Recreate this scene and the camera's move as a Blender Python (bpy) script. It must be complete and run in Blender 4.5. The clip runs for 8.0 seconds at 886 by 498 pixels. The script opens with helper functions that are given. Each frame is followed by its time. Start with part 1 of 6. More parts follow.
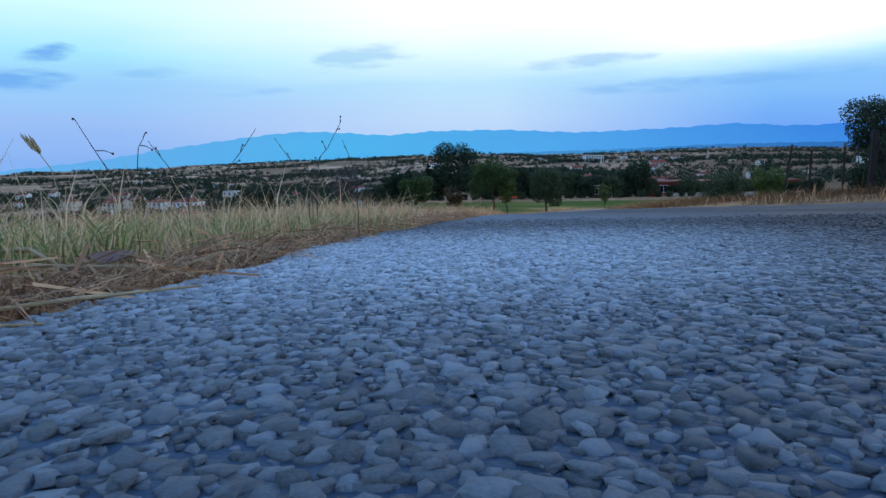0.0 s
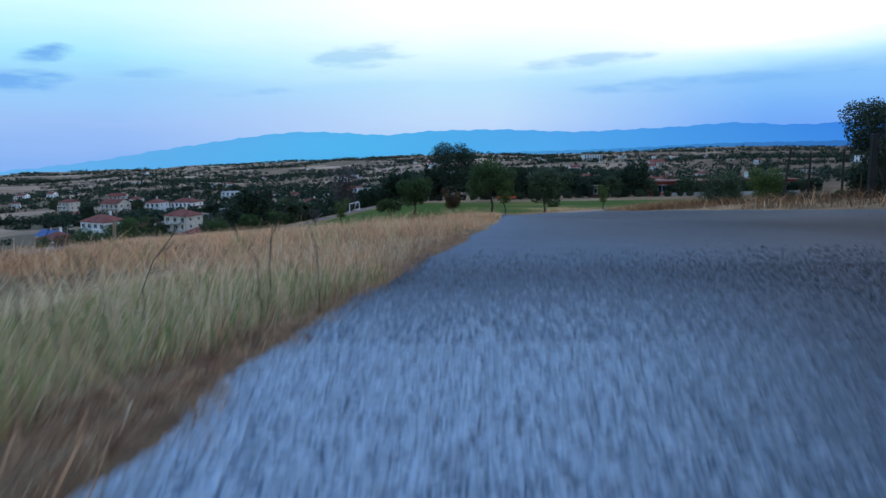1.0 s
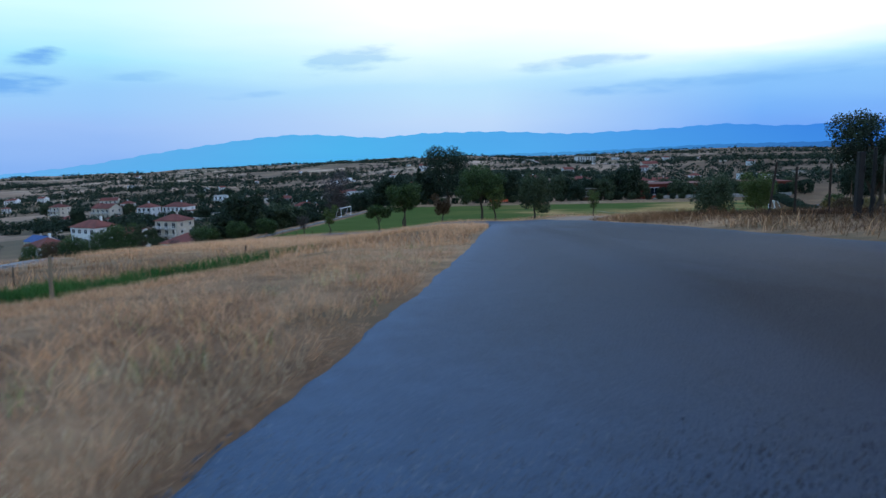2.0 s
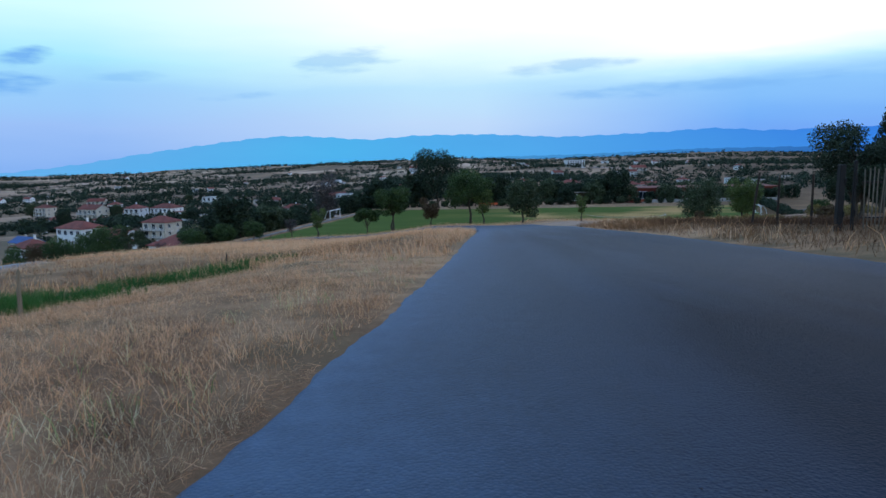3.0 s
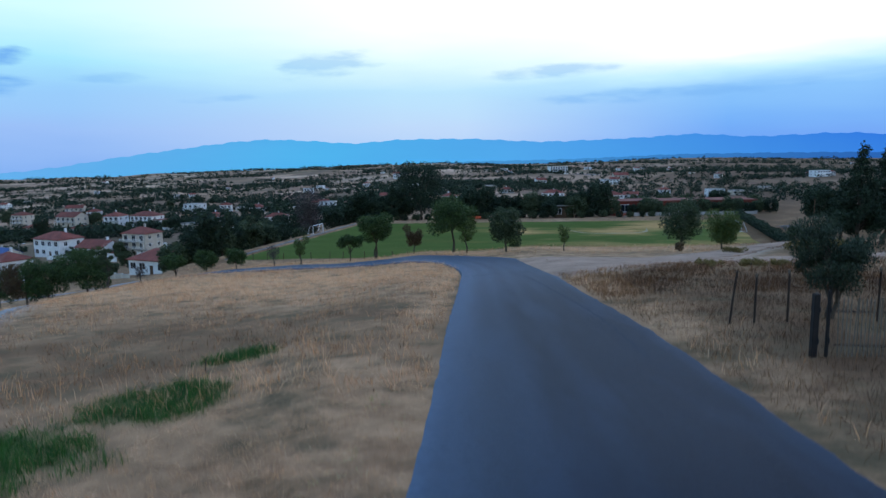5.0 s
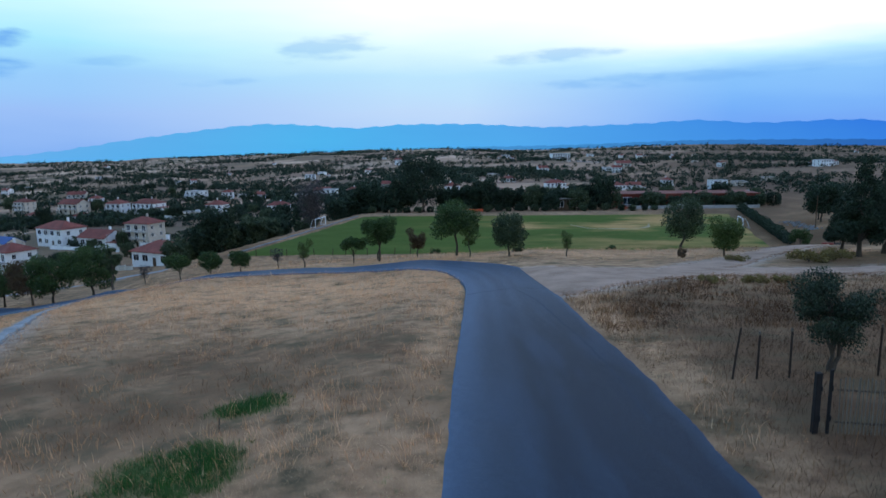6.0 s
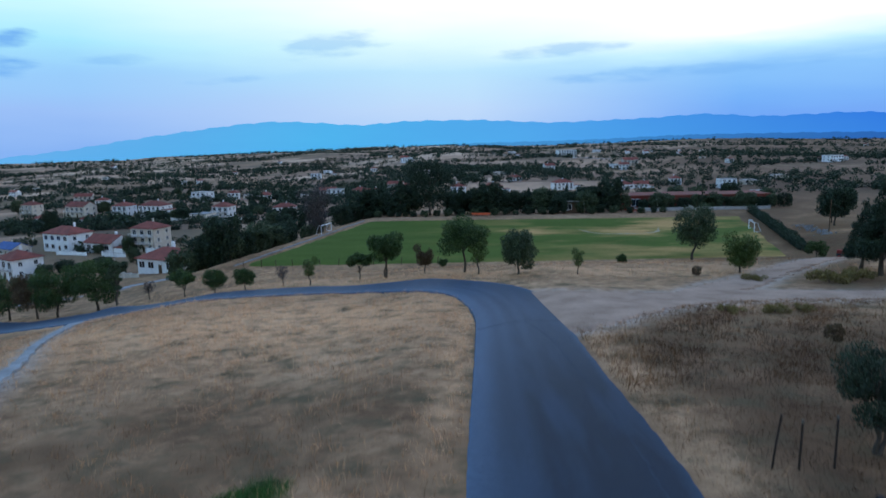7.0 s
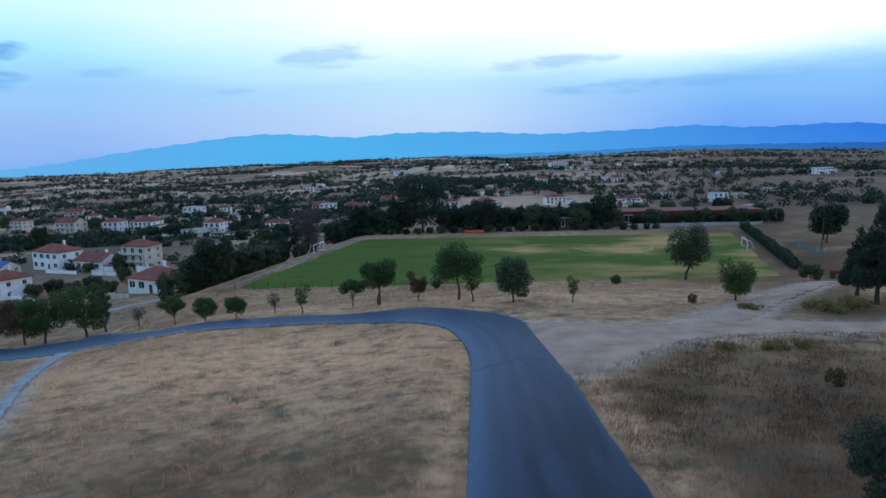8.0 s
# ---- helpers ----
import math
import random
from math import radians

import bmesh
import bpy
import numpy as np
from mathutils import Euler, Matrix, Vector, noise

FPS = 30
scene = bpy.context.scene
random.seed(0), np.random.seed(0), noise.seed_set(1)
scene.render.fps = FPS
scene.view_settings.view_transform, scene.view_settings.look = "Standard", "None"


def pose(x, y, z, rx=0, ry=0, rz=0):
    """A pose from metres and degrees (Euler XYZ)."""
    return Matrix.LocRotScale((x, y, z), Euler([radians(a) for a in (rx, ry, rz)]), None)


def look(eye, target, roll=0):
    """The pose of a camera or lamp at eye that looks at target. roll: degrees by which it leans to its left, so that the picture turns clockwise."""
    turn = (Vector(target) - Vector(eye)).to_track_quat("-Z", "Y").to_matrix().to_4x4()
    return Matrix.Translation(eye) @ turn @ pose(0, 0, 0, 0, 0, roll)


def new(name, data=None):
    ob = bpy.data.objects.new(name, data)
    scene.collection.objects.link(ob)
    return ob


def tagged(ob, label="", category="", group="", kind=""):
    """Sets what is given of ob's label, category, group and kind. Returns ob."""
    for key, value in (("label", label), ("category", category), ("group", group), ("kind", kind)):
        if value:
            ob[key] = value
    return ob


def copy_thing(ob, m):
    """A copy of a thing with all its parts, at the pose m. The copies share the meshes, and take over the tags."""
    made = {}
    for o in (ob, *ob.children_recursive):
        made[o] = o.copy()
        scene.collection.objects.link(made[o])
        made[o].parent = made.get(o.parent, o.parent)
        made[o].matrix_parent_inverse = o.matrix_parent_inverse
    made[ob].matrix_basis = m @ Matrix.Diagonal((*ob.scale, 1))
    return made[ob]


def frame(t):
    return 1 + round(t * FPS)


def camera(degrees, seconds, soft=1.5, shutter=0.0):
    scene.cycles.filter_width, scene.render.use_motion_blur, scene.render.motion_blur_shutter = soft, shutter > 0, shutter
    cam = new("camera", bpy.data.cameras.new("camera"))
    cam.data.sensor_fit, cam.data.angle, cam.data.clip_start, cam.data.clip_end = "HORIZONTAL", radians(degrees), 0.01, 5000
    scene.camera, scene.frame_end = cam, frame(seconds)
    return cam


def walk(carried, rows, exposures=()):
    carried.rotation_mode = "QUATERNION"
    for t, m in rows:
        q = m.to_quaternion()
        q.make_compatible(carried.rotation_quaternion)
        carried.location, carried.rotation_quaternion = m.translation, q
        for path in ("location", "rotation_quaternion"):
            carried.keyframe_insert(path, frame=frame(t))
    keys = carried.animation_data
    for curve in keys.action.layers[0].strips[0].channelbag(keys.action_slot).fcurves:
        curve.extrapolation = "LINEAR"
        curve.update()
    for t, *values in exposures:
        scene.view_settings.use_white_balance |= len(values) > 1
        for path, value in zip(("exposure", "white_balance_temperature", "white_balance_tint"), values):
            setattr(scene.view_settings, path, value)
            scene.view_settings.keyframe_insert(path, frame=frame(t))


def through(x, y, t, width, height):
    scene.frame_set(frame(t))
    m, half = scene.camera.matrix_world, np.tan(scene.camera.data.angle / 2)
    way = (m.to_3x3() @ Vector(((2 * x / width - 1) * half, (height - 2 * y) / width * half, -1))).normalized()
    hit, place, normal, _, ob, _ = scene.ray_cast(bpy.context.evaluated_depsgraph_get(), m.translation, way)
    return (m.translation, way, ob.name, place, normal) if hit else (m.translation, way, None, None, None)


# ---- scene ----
cam = camera(70.3, 8.0, shutter=0.9)
PATH = [
    (0, (-0.266, -0.854, -0.016), (-0.374, 1.12, -0.321), -1.3),
    (0.12, (-0.266, -0.854, -0.0155), (-0.374, 1.12, -0.3205), -1.3),
    (0.5, (-0.217, -0.766, 0.02), (-0.324, 1.208, -0.284), -1.6),
    (1, (-0.227, -0.714, 0.085), (-0.331, 1.26, -0.221), -1.4),
    (1.5, (-0.003, -0.328, 0.268), (-0.1, 1.647, -0.036), -1.6),
    (3, (0.407, 0.078, 0.586), (0.353, 2.056, 0.293), -1.3),
    (3.5, (0.384, 0.153, 0.631), (0.349, 2.131, 0.338), -1.3),
    (4, (0.402, 0.258, 1.196), (0.382, 2.236, 0.904), -1.4),
    (4.5, (0.549, 0.387, 2.1), (0.543, 2.367, 1.82), -1.2),
    (6, (0.345, 0.473, 4.997), (0.338, 2.446, 4.669), -0.8),
    (6.5, (0.291, 1.287, 5.958), (0.267, 3.252, 5.589), -1.1),
    (7, (0.209, 2.159, 6.898), (0.182, 4.13, 6.558), -1.3),
    (7.5, (0.168, 2.596, 7.715), (0.155, 4.572, 7.401), -1.4),
    (8, (0.171, 3.01, 8.4), (0.167, 4.986, 8.095), -1.5),
]
walk(cam, [(t, look(e, g, r)) for t, e, g, r in PATH])

# ---------------------------------------------------------------- sky and sun
SUN_AZ, SUN_EL = 34.0, 6.0           # degrees to the right of +Y, and up


def math_node(nt, op, a, b=None, c=None, clamp=False):
    n = nt.nodes.new("ShaderNodeMath")
    n.operation, n.use_clamp = op, clamp
    for i, v in enumerate((a, b, c)):
        if v is None:
            continue
        if isinstance(v, (int, float)):
            n.inputs[i].default_value = v
        else:
            nt.links.new(v, n.inputs[i])
    return n.outputs[0]


def mix_node(nt, fac, a, b, blend="MIX"):
    n = nt.nodes.new("ShaderNodeMix")
    n.data_type, n.blend_type = "RGBA", blend
    for sock, v in ((n.inputs[0], fac), (n.inputs[6], a), (n.inputs[7], b)):
        if isinstance(v, (int, float)):
            sock.default_value = v
        elif isinstance(v, tuple):
            sock.default_value = (*v, 1) if len(v) == 3 else v
        else:
            nt.links.new(v, sock)
    return n.outputs[2]


def ramp_node(nt, fac, stops, mode="LINEAR"):
    n = nt.nodes.new("ShaderNodeValToRGB")
    n.color_ramp.interpolation = mode
    els = n.color_ramp.elements
    while len(els) < len(stops):
        els.new(0.5)
    for e, (p, col) in zip(els, stops):
        e.position = p
        e.color = (*col, 1) if isinstance(col, tuple) else (col, col, col, 1)
    nt.links.new(fac, n.inputs[0])
    return n.outputs[0]


def build_sky():
    world = bpy.data.worlds.new("dusk_sky")
    scene.world = world
    world.use_nodes = True
    nt = world.node_tree
    nt.nodes.clear()
    out = nt.nodes.new("ShaderNodeOutputWorld")
    add = nt.nodes.new("ShaderNodeAddShader")
    back = nt.nodes.new("ShaderNodeBackground")
    glow = nt.nodes.new("ShaderNodeBackground")
    sky = nt.nodes.new("ShaderNodeTexSky")
    sky.sky_type, sky.sun_disc = "NISHITA", False
    sky.sun_elevation, sky.sun_rotation = radians(SUN_EL), radians(SUN_AZ)
    back.inputs[1].default_value = 0.05
    nt.links.new(mix_node(nt, 0.01, (0.0, 0.0, 0.0), sky.outputs[0]), back.inputs[0])
    co = nt.nodes.new("ShaderNodeTexCoord")
    sep = nt.nodes.new("ShaderNodeSeparateXYZ")
    nt.links.new(co.outputs["Generated"], sep.inputs[0])
    x, y, z = sep.outputs
    el = math_node(nt, "MULTIPLY", math_node(nt, "ARCSINE", z), 57.2958)
    az = math_node(nt, "MULTIPLY", math_node(nt, "ARCTAN2", x, y), 57.2958)
    comb = nt.nodes.new("ShaderNodeCombineXYZ")
    for i, (v, k) in enumerate(((az, 1 / 14), (el, 1 / 2.6))):
        nt.links.new(math_node(nt, "MULTIPLY", v, k), comb.inputs[i])
    wisps = nt.nodes.new("ShaderNodeTexNoise")
    wisps.inputs["Scale"].default_value, wisps.inputs["Detail"].default_value = 1.0, 5.0
    nt.links.new(comb.outputs[0], wisps.inputs["Vector"])
    w = math_node(nt, "SUBTRACT", wisps.outputs["Fac"], 0.5)
    comb2 = nt.nodes.new("ShaderNodeCombineXYZ")
    for i, (v, k) in enumerate(((az, 1 / 3.6), (el, 1 / 0.9))):
        nt.links.new(math_node(nt, "MULTIPLY", v, k), comb2.inputs[i])
    shreds = nt.nodes.new("ShaderNodeTexNoise")
    shreds.inputs["Scale"].default_value, shreds.inputs["Detail"].default_value = 1.0, 6.0
    nt.links.new(comb2.outputs[0], shreds.inputs["Vector"])
    w2 = math_node(nt, "ADD", math_node(nt, "SUBTRACT", shreds.outputs["Fac"], 0.5), math_node(nt, "MULTIPLY", w, 0.4))
    # height in the sky, ruffled by the thin cloud
    h = math_node(nt, "DIVIDE", math_node(nt, "ADD", el, math_node(nt, "MULTIPLY", w, 2.4)), 90.0, clamp=True)
    left = ramp_node(nt, h, SKY_LEFT)
    mid, right = ramp_node(nt, h, SKY_MID), ramp_node(nt, h, SKY_RIGHT)
    col = mix_node(nt, math_node(nt, "MULTIPLY_ADD", az, 1 / 26, 1.15, clamp=True), left, mid)
    col = mix_node(nt, math_node(nt, "MULTIPLY_ADD", az, 1 / 22, -0.1, clamp=True), col, right)
    # single small clouds: azimuth, elevation, half width, half height, lean, depth
    for caz, cel, cw, ch, lean, depth in CLOUDS:
        u = math_node(nt, "DIVIDE", math_node(nt, "SUBTRACT", az, caz), cw)
        v = math_node(nt, "DIVIDE", math_node(nt, "SUBTRACT", math_node(nt, "SUBTRACT", el, cel),
                                              math_node(nt, "MULTIPLY", u, lean)), ch)
        d = math_node(nt, "ADD", math_node(nt, "MULTIPLY", u, u), math_node(nt, "MULTIPLY", v, v))
        d = math_node(nt, "ADD", d, math_node(nt, "MULTIPLY", w2, 4.0))
        m = math_node(nt, "MULTIPLY", math_node(nt, "POWER", math_node(nt, "SUBTRACT", 1.0, math_node(nt, "MULTIPLY", d, 0.75), clamp=True), 1.5), depth)
        col = mix_node(nt, m, col, (0.17, 0.44, 0.90))
    nt.links.new(col, glow.inputs[0])
    glow.inputs[1].default_value = 1.0
    nt.links.new(back.outputs[0], add.inputs[0])
    nt.links.new(glow.outputs[0], add.inputs[1])
    nt.links.new(add.outputs[0], out.inputs[0])


SKY_LEFT = [(0.0, (0.24, 0.45, 0.90)), (0.03, (0.33, 0.53, 0.94)), (0.065, (0.32, 0.62, 0.98)), (0.09, (0.40, 0.82, 1.0)), (0.13, (0.68, 1.0, 1.03)), (0.17, (0.70, 1.0, 1.1)), (0.25, (0.46, 0.76, 1.1)), (0.42, (0.32, 0.60, 1.2)), (1.0, (0.24, 0.46, 0.98))]
SKY_MID = [(0.0, (0.43, 0.63, 0.95)), (0.03, (0.52, 0.70, 0.97)), (0.065, (0.50, 0.79, 1.0)), (0.09, (0.74, 0.97, 1.0)), (0.125, (1.05, 1.1, 1.1)), (0.17, (1.15, 1.25, 1.3)), (0.25, (0.55, 0.88, 1.3)), (0.42, (0.32, 0.60, 1.2)), (1.0, (0.24, 0.46, 0.98))]
SKY_RIGHT = [(0.0, (0.12, 0.33, 0.90)), (0.03, (0.16, 0.43, 0.95)), (0.06, (0.24, 0.55, 0.98)), (0.075, (0.55, 0.88, 1.03)), (0.092, (1.05, 1.1, 1.1)), (0.12, (1.25, 1.3, 1.3)), (0.17, (1.45, 1.5, 1.5)), (0.25, (0.55, 0.88, 1.3)), (0.42, (0.32, 0.60, 1.2)), (1.0, (0.24, 0.46, 0.98))]
CLOUDS = [(-35.8, 5.9, 3.8, 0.9, 0.25, 0.95), (-34.2, 7.9, 1.8, 0.7, 0.3, 0.9), (-10.0, 8.3, 4.6, 1.0, 0.5, 0.42), (9.5, 7.4, 5.6, 0.6, 0.1, 0.42),
          (19.0, 5.2, 11.0, 0.6, 0.25, 0.45), (-18.5, 5.4, 3.0, 0.35, 0.2, 0.3), (-27.0, 6.8, 3.0, 0.4, 0.1, 0.35)]
build_sky()
sun = new("sun", bpy.data.lights.new("sun", "SUN"))
sun.data.energy, sun.data.angle, sun.data.color = 0.1, radians(20), (1.0, 0.94, 0.9)
sun.matrix_world = look((0, 0, 50), (-50 * math.sin(radians(SUN_AZ)) * math.cos(radians(SUN_EL)), -50 * math.cos(radians(SUN_AZ)) * math.cos(radians(SUN_EL)), 50 - 50 * math.sin(radians(SUN_EL))))
scene.view_settings.exposure = 0.0

# ---------------------------------------------------------------- materials
def start_mat(name, rough=0.8, metal=0.0, spec=0.3):
    m = bpy.data.materials.new(name)
    m.use_nodes = True
    nt = m.node_tree
    bsdf = nt.nodes["Principled BSDF"]
    bsdf.inputs["Roughness"].default_value, bsdf.inputs["Metallic"].default_value = rough, metal
    bsdf.inputs["Specular IOR Level"].default_value = spec
    return m, nt, bsdf


def coords(nt, scale=(1, 1, 1)):
    co = nt.nodes.new("ShaderNodeTexCoord")
    mp = nt.nodes.new("ShaderNodeMapping")
    mp.inputs["Scale"].default_value = scale
    nt.links.new(co.outputs["Object"], mp.inputs[0])
    return mp.outputs[0]


def noise_node(nt, vec, scale, detail=4.0, rough=0.55):
    n = nt.nodes.new("ShaderNodeTexNoise")
    n.inputs["Scale"].default_value, n.inputs["Detail"].default_value, n.inputs["Roughness"].default_value = scale, detail, rough
    nt.links.new(vec, n.inputs["Vector"])
    return n.outputs["Fac"]


def bump_node(nt, bsdf, height, strength, dist):
    b = nt.nodes.new("ShaderNodeBump")
    b.inputs["Strength"].default_value, b.inputs["Distance"].default_value = strength, dist
    nt.links.new(height, b.inputs["Height"])
    nt.links.new(b.outputs[0], bsdf.inputs["Normal"])


def weathered(name, dark, light, grain=8.0, stain=0.8, rough=0.8, metal=0.0, bump=0.3, dist=0.01, stretch=(1, 1, 1), vary=0.25, spec=0.3):
    """A surface of one kind: broad stains and fine grain between two colours, with relief, a little different on each object."""
    m, nt, bsdf = start_mat(name, rough, metal, spec)
    vec = coords(nt, stretch)
    a, b = noise_node(nt, vec, stain, 3), noise_node(nt, vec, grain, 5, 0.7)
    f = math_node(nt, "ADD", math_node(nt, "MULTIPLY", a, 0.55), math_node(nt, "MULTIPLY", b, 0.45))
    col = ramp_node(nt, f, [(0.32, dark), (0.68, light)])
    info = nt.nodes.new("ShaderNodeObjectInfo")
    k = math_node(nt, "MULTIPLY_ADD", info.outputs["Random"], vary, 1 - vary / 2)
    vm = nt.nodes.new("ShaderNodeVectorMath")
    vm.operation = "SCALE"
    nt.links.new(col, vm.inputs[0])
    nt.links.new(k, vm.inputs["Scale"])
    nt.links.new(vm.outputs[0], bsdf.inputs["Base Color"])
    nt.links.new(math_node(nt, "MULTIPLY_ADD", b, 0.2, rough - 0.1), bsdf.inputs["Roughness"])
    bump_node(nt, bsdf, f, bump, dist)
    return m


def leafy(name, stops, rough=0.6, through=0.25, broad=0.6, fuzz=0.0):
    """Leaves, blades and straw: a tint carried by each blade or leaf, broken by broad patches."""
    m, nt, bsdf = start_mat(name, rough, 0, 0.25)
    bsdf.inputs["Sheen Weight"].default_value, bsdf.inputs["Sheen Roughness"].default_value, bsdf.inputs["Sheen Tint"].default_value = fuzz, 0.4, (1.0, 0.76, 0.55, 1)
    at = nt.nodes.new("ShaderNodeAttribute")
    at.attribute_name = "tint"
    patch = noise_node(nt, coords(nt), broad, 3)
    f = math_node(nt, "ADD", math_node(nt, "MULTIPLY", at.outputs["Fac"], 0.65), math_node(nt, "MULTIPLY", patch, 0.35))
    col = ramp_node(nt, f, stops)
    nt.links.new(col, bsdf.inputs["Base Color"])
    tr = nt.nodes.new("ShaderNodeBsdfTranslucent")
    nt.links.new(col, tr.inputs[0])
    mx = nt.nodes.new("ShaderNodeMixShader")
    mx.inputs[0].default_value = through
    nt.links.new(bsdf.outputs[0], mx.inputs[1])
    nt.links.new(tr.outputs[0], mx.inputs[2])
    nt.links.new(mx.outputs[0], nt.nodes["Material Output"].inputs[0])
    return m


def asphalt_mat():
    m, nt, bsdf = start_mat("asphalt", 0.62, 0, 0.27)
    bsdf.inputs["Specular Tint"].default_value = (0.6, 0.82, 1.0, 1)
    vec = coords(nt)
    vor = nt.nodes.new("ShaderNodeTexVoronoi")
    vor.inputs["Scale"].default_value = 75.0
    nt.links.new(vec, vor.inputs["Vector"])
    grit = noise_node(nt, vec, 160, 3, 0.6)
    broad = noise_node(nt, coords(nt, (1.0, 0.25, 1.0)), 0.9, 4)
    mid = noise_node(nt, vec, 6, 4)
    sep = nt.nodes.new("ShaderNodeSeparateColor")
    nt.links.new(vor.outputs["Color"], sep.inputs[0])
    base = ramp_node(nt, math_node(nt, "ADD", math_node(nt, "MULTIPLY", sep.outputs[0], 0.6), math_node(nt, "MULTIPLY", grit, 0.4)),
                     [(0.2, (0.006, 0.0115, 0.019)), (0.55, (0.014, 0.026, 0.043)), (0.9, (0.036, 0.061, 0.098))])
    # dust along the open edge, polished wheel tracks, and sky sheen painted in pale
    at = nt.nodes.new("ShaderNodeAttribute")
    at.attribute_name = "dust_sheen"
    dust_sheen = math_node(nt, "MULTIPLY", at.outputs["Fac"], math_node(nt, "MULTIPLY_ADD", mid, 0.8, 0.3), clamp=True)
    col = mix_node(nt, math_node(nt, "MULTIPLY", dust_sheen, 0.6), base, (0.135, 0.215, 0.325))
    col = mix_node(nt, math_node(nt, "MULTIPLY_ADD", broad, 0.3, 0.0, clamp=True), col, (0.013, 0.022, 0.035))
    # right side darkened: lens fall-off painted into the asphalt
    lane_dim = nt.nodes.new("ShaderNodeAttribute")
    lane_dim.attribute_name = "lane_dim"
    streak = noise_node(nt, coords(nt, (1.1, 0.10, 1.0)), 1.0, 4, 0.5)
    col = mix_node(nt, math_node(nt, "MULTIPLY", lane_dim.outputs["Fac"], math_node(nt, "MULTIPLY_ADD", streak, 1.4, 0.3), clamp=True), col, (0.003, 0.008, 0.016))
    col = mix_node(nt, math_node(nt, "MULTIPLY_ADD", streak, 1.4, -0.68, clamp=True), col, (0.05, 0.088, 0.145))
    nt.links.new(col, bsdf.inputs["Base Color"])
    nt.links.new(math_node(nt, "MULTIPLY_ADD", lane_dim.outputs["Fac"], -0.24, 0.27, clamp=True), bsdf.inputs["Specular IOR Level"])
    h = math_node(nt, "ADD", math_node(nt, "MULTIPLY", vor.outputs["Distance"], -1.0), math_node(nt, "MULTIPLY", grit, 0.4))
    bump_node(nt, bsdf, h, 0.55, 0.006)
    return m


def ground_mat():
    m, nt, bsdf = start_mat("dry_ground", 0.95, 0, 0.03)
    bsdf.inputs["Sheen Weight"].default_value, bsdf.inputs["Sheen Roughness"].default_value, bsdf.inputs["Sheen Tint"].default_value = 0.11, 0.4, (1.0, 0.72, 0.50, 1)
    vec = coords(nt)
    far_vec = coords(nt, (1 / 110, 1 / 70, 0))
    a, b, c = noise_node(nt, vec, 0.12, 4), noise_node(nt, vec, 1.4, 5, 0.65), noise_node(nt, vec, 22, 4, 0.7)
    f = math_node(nt, "ADD", math_node(nt, "MULTIPLY", a, 0.38), math_node(nt, "ADD", math_node(nt, "MULTIPLY", b, 0.40), math_node(nt, "MULTIPLY", c, 0.22)))
    near = ramp_node(nt, f, [(0.36, (0.08, 0.041, 0.023)), (0.45, (0.20, 0.105, 0.055)), (0.53, (0.36, 0.20, 0.105)), (0.64, (0.54, 0.32, 0.18))])
    att = {}
    for key in ("green", "bare", "straw", "spill", "plain_dim"):
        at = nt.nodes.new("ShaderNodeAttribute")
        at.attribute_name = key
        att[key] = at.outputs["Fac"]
    near = mix_node(nt, math_node(nt, "MULTIPLY", att["straw"], math_node(nt, "MULTIPLY_ADD", b, 1.2, 0.1), clamp=True), near, (0.76, 0.42, 0.215))
    # bare soil together with the darkening painted over it
    near = mix_node(nt, math_node(nt, "MULTIPLY", att["bare"], math_node(nt, "MULTIPLY_ADD", b, 1.2, 0.2), clamp=True), near, (0.065, 0.032, 0.016))
    weeds = noise_node(nt, vec, 0.55, 5, 0.68)
    near = mix_node(nt, math_node(nt, "MULTIPLY_ADD", weeds, 5.0, -2.35, clamp=True), near, (0.105, 0.075, 0.04))
    near = mix_node(nt, math_node(nt, "MULTIPLY", att["spill"], math_node(nt, "MULTIPLY_ADD", b, 2.6, -0.55), clamp=True), near, (0.44, 0.34, 0.265))
    near = mix_node(nt, math_node(nt, "MULTIPLY", att["green"], math_node(nt, "MULTIPLY_ADD", c, 1.0, 0.35), clamp=True), near, (0.025, 0.085, 0.014))
    # the patchwork of fields on the plain
    vor = nt.nodes.new("ShaderNodeTexVoronoi")
    vor.inputs["Scale"].default_value = 1.0
    nt.links.new(far_vec, vor.inputs["Vector"])
    sep = nt.nodes.new("ShaderNodeSeparateColor")
    nt.links.new(vor.outputs["Color"], sep.inputs[0])
    fields = ramp_node(nt, sep.outputs[0], [(0.0, (0.13, 0.105, 0.065)), (0.15, (0.25, 0.15, 0.105)), (0.3, (0.50, 0.31, 0.205)), (0.55, (0.66, 0.44, 0.295)),
                                            (0.72, (0.34, 0.20, 0.135)), (0.88, (0.24, 0.15, 0.095)), (1.0, (0.60, 0.41, 0.29))], "CONSTANT")
    tone = noise_node(nt, coords(nt, (1 / 60, 1 / 160, 0)), 1.0, 5, 0.6)
    fields = mix_node(nt, math_node(nt, "MULTIPLY_ADD", tone, 3.4, -1.5, clamp=True), fields, (0.04, 0.05, 0.042))
    ln = nt.nodes.new("ShaderNodeVectorMath")
    ln.operation = "LENGTH"
    nt.links.new(vec, ln.inputs[0])
    far_tone = noise_node(nt, coords(nt, (1 / 9, 1 / 30, 0)), 1.0, 5, 0.7)
    fields = mix_node(nt, math_node(nt, "MULTIPLY_ADD", far_tone, 1.6, -0.55, clamp=True), fields, (0.12, 0.085, 0.065))
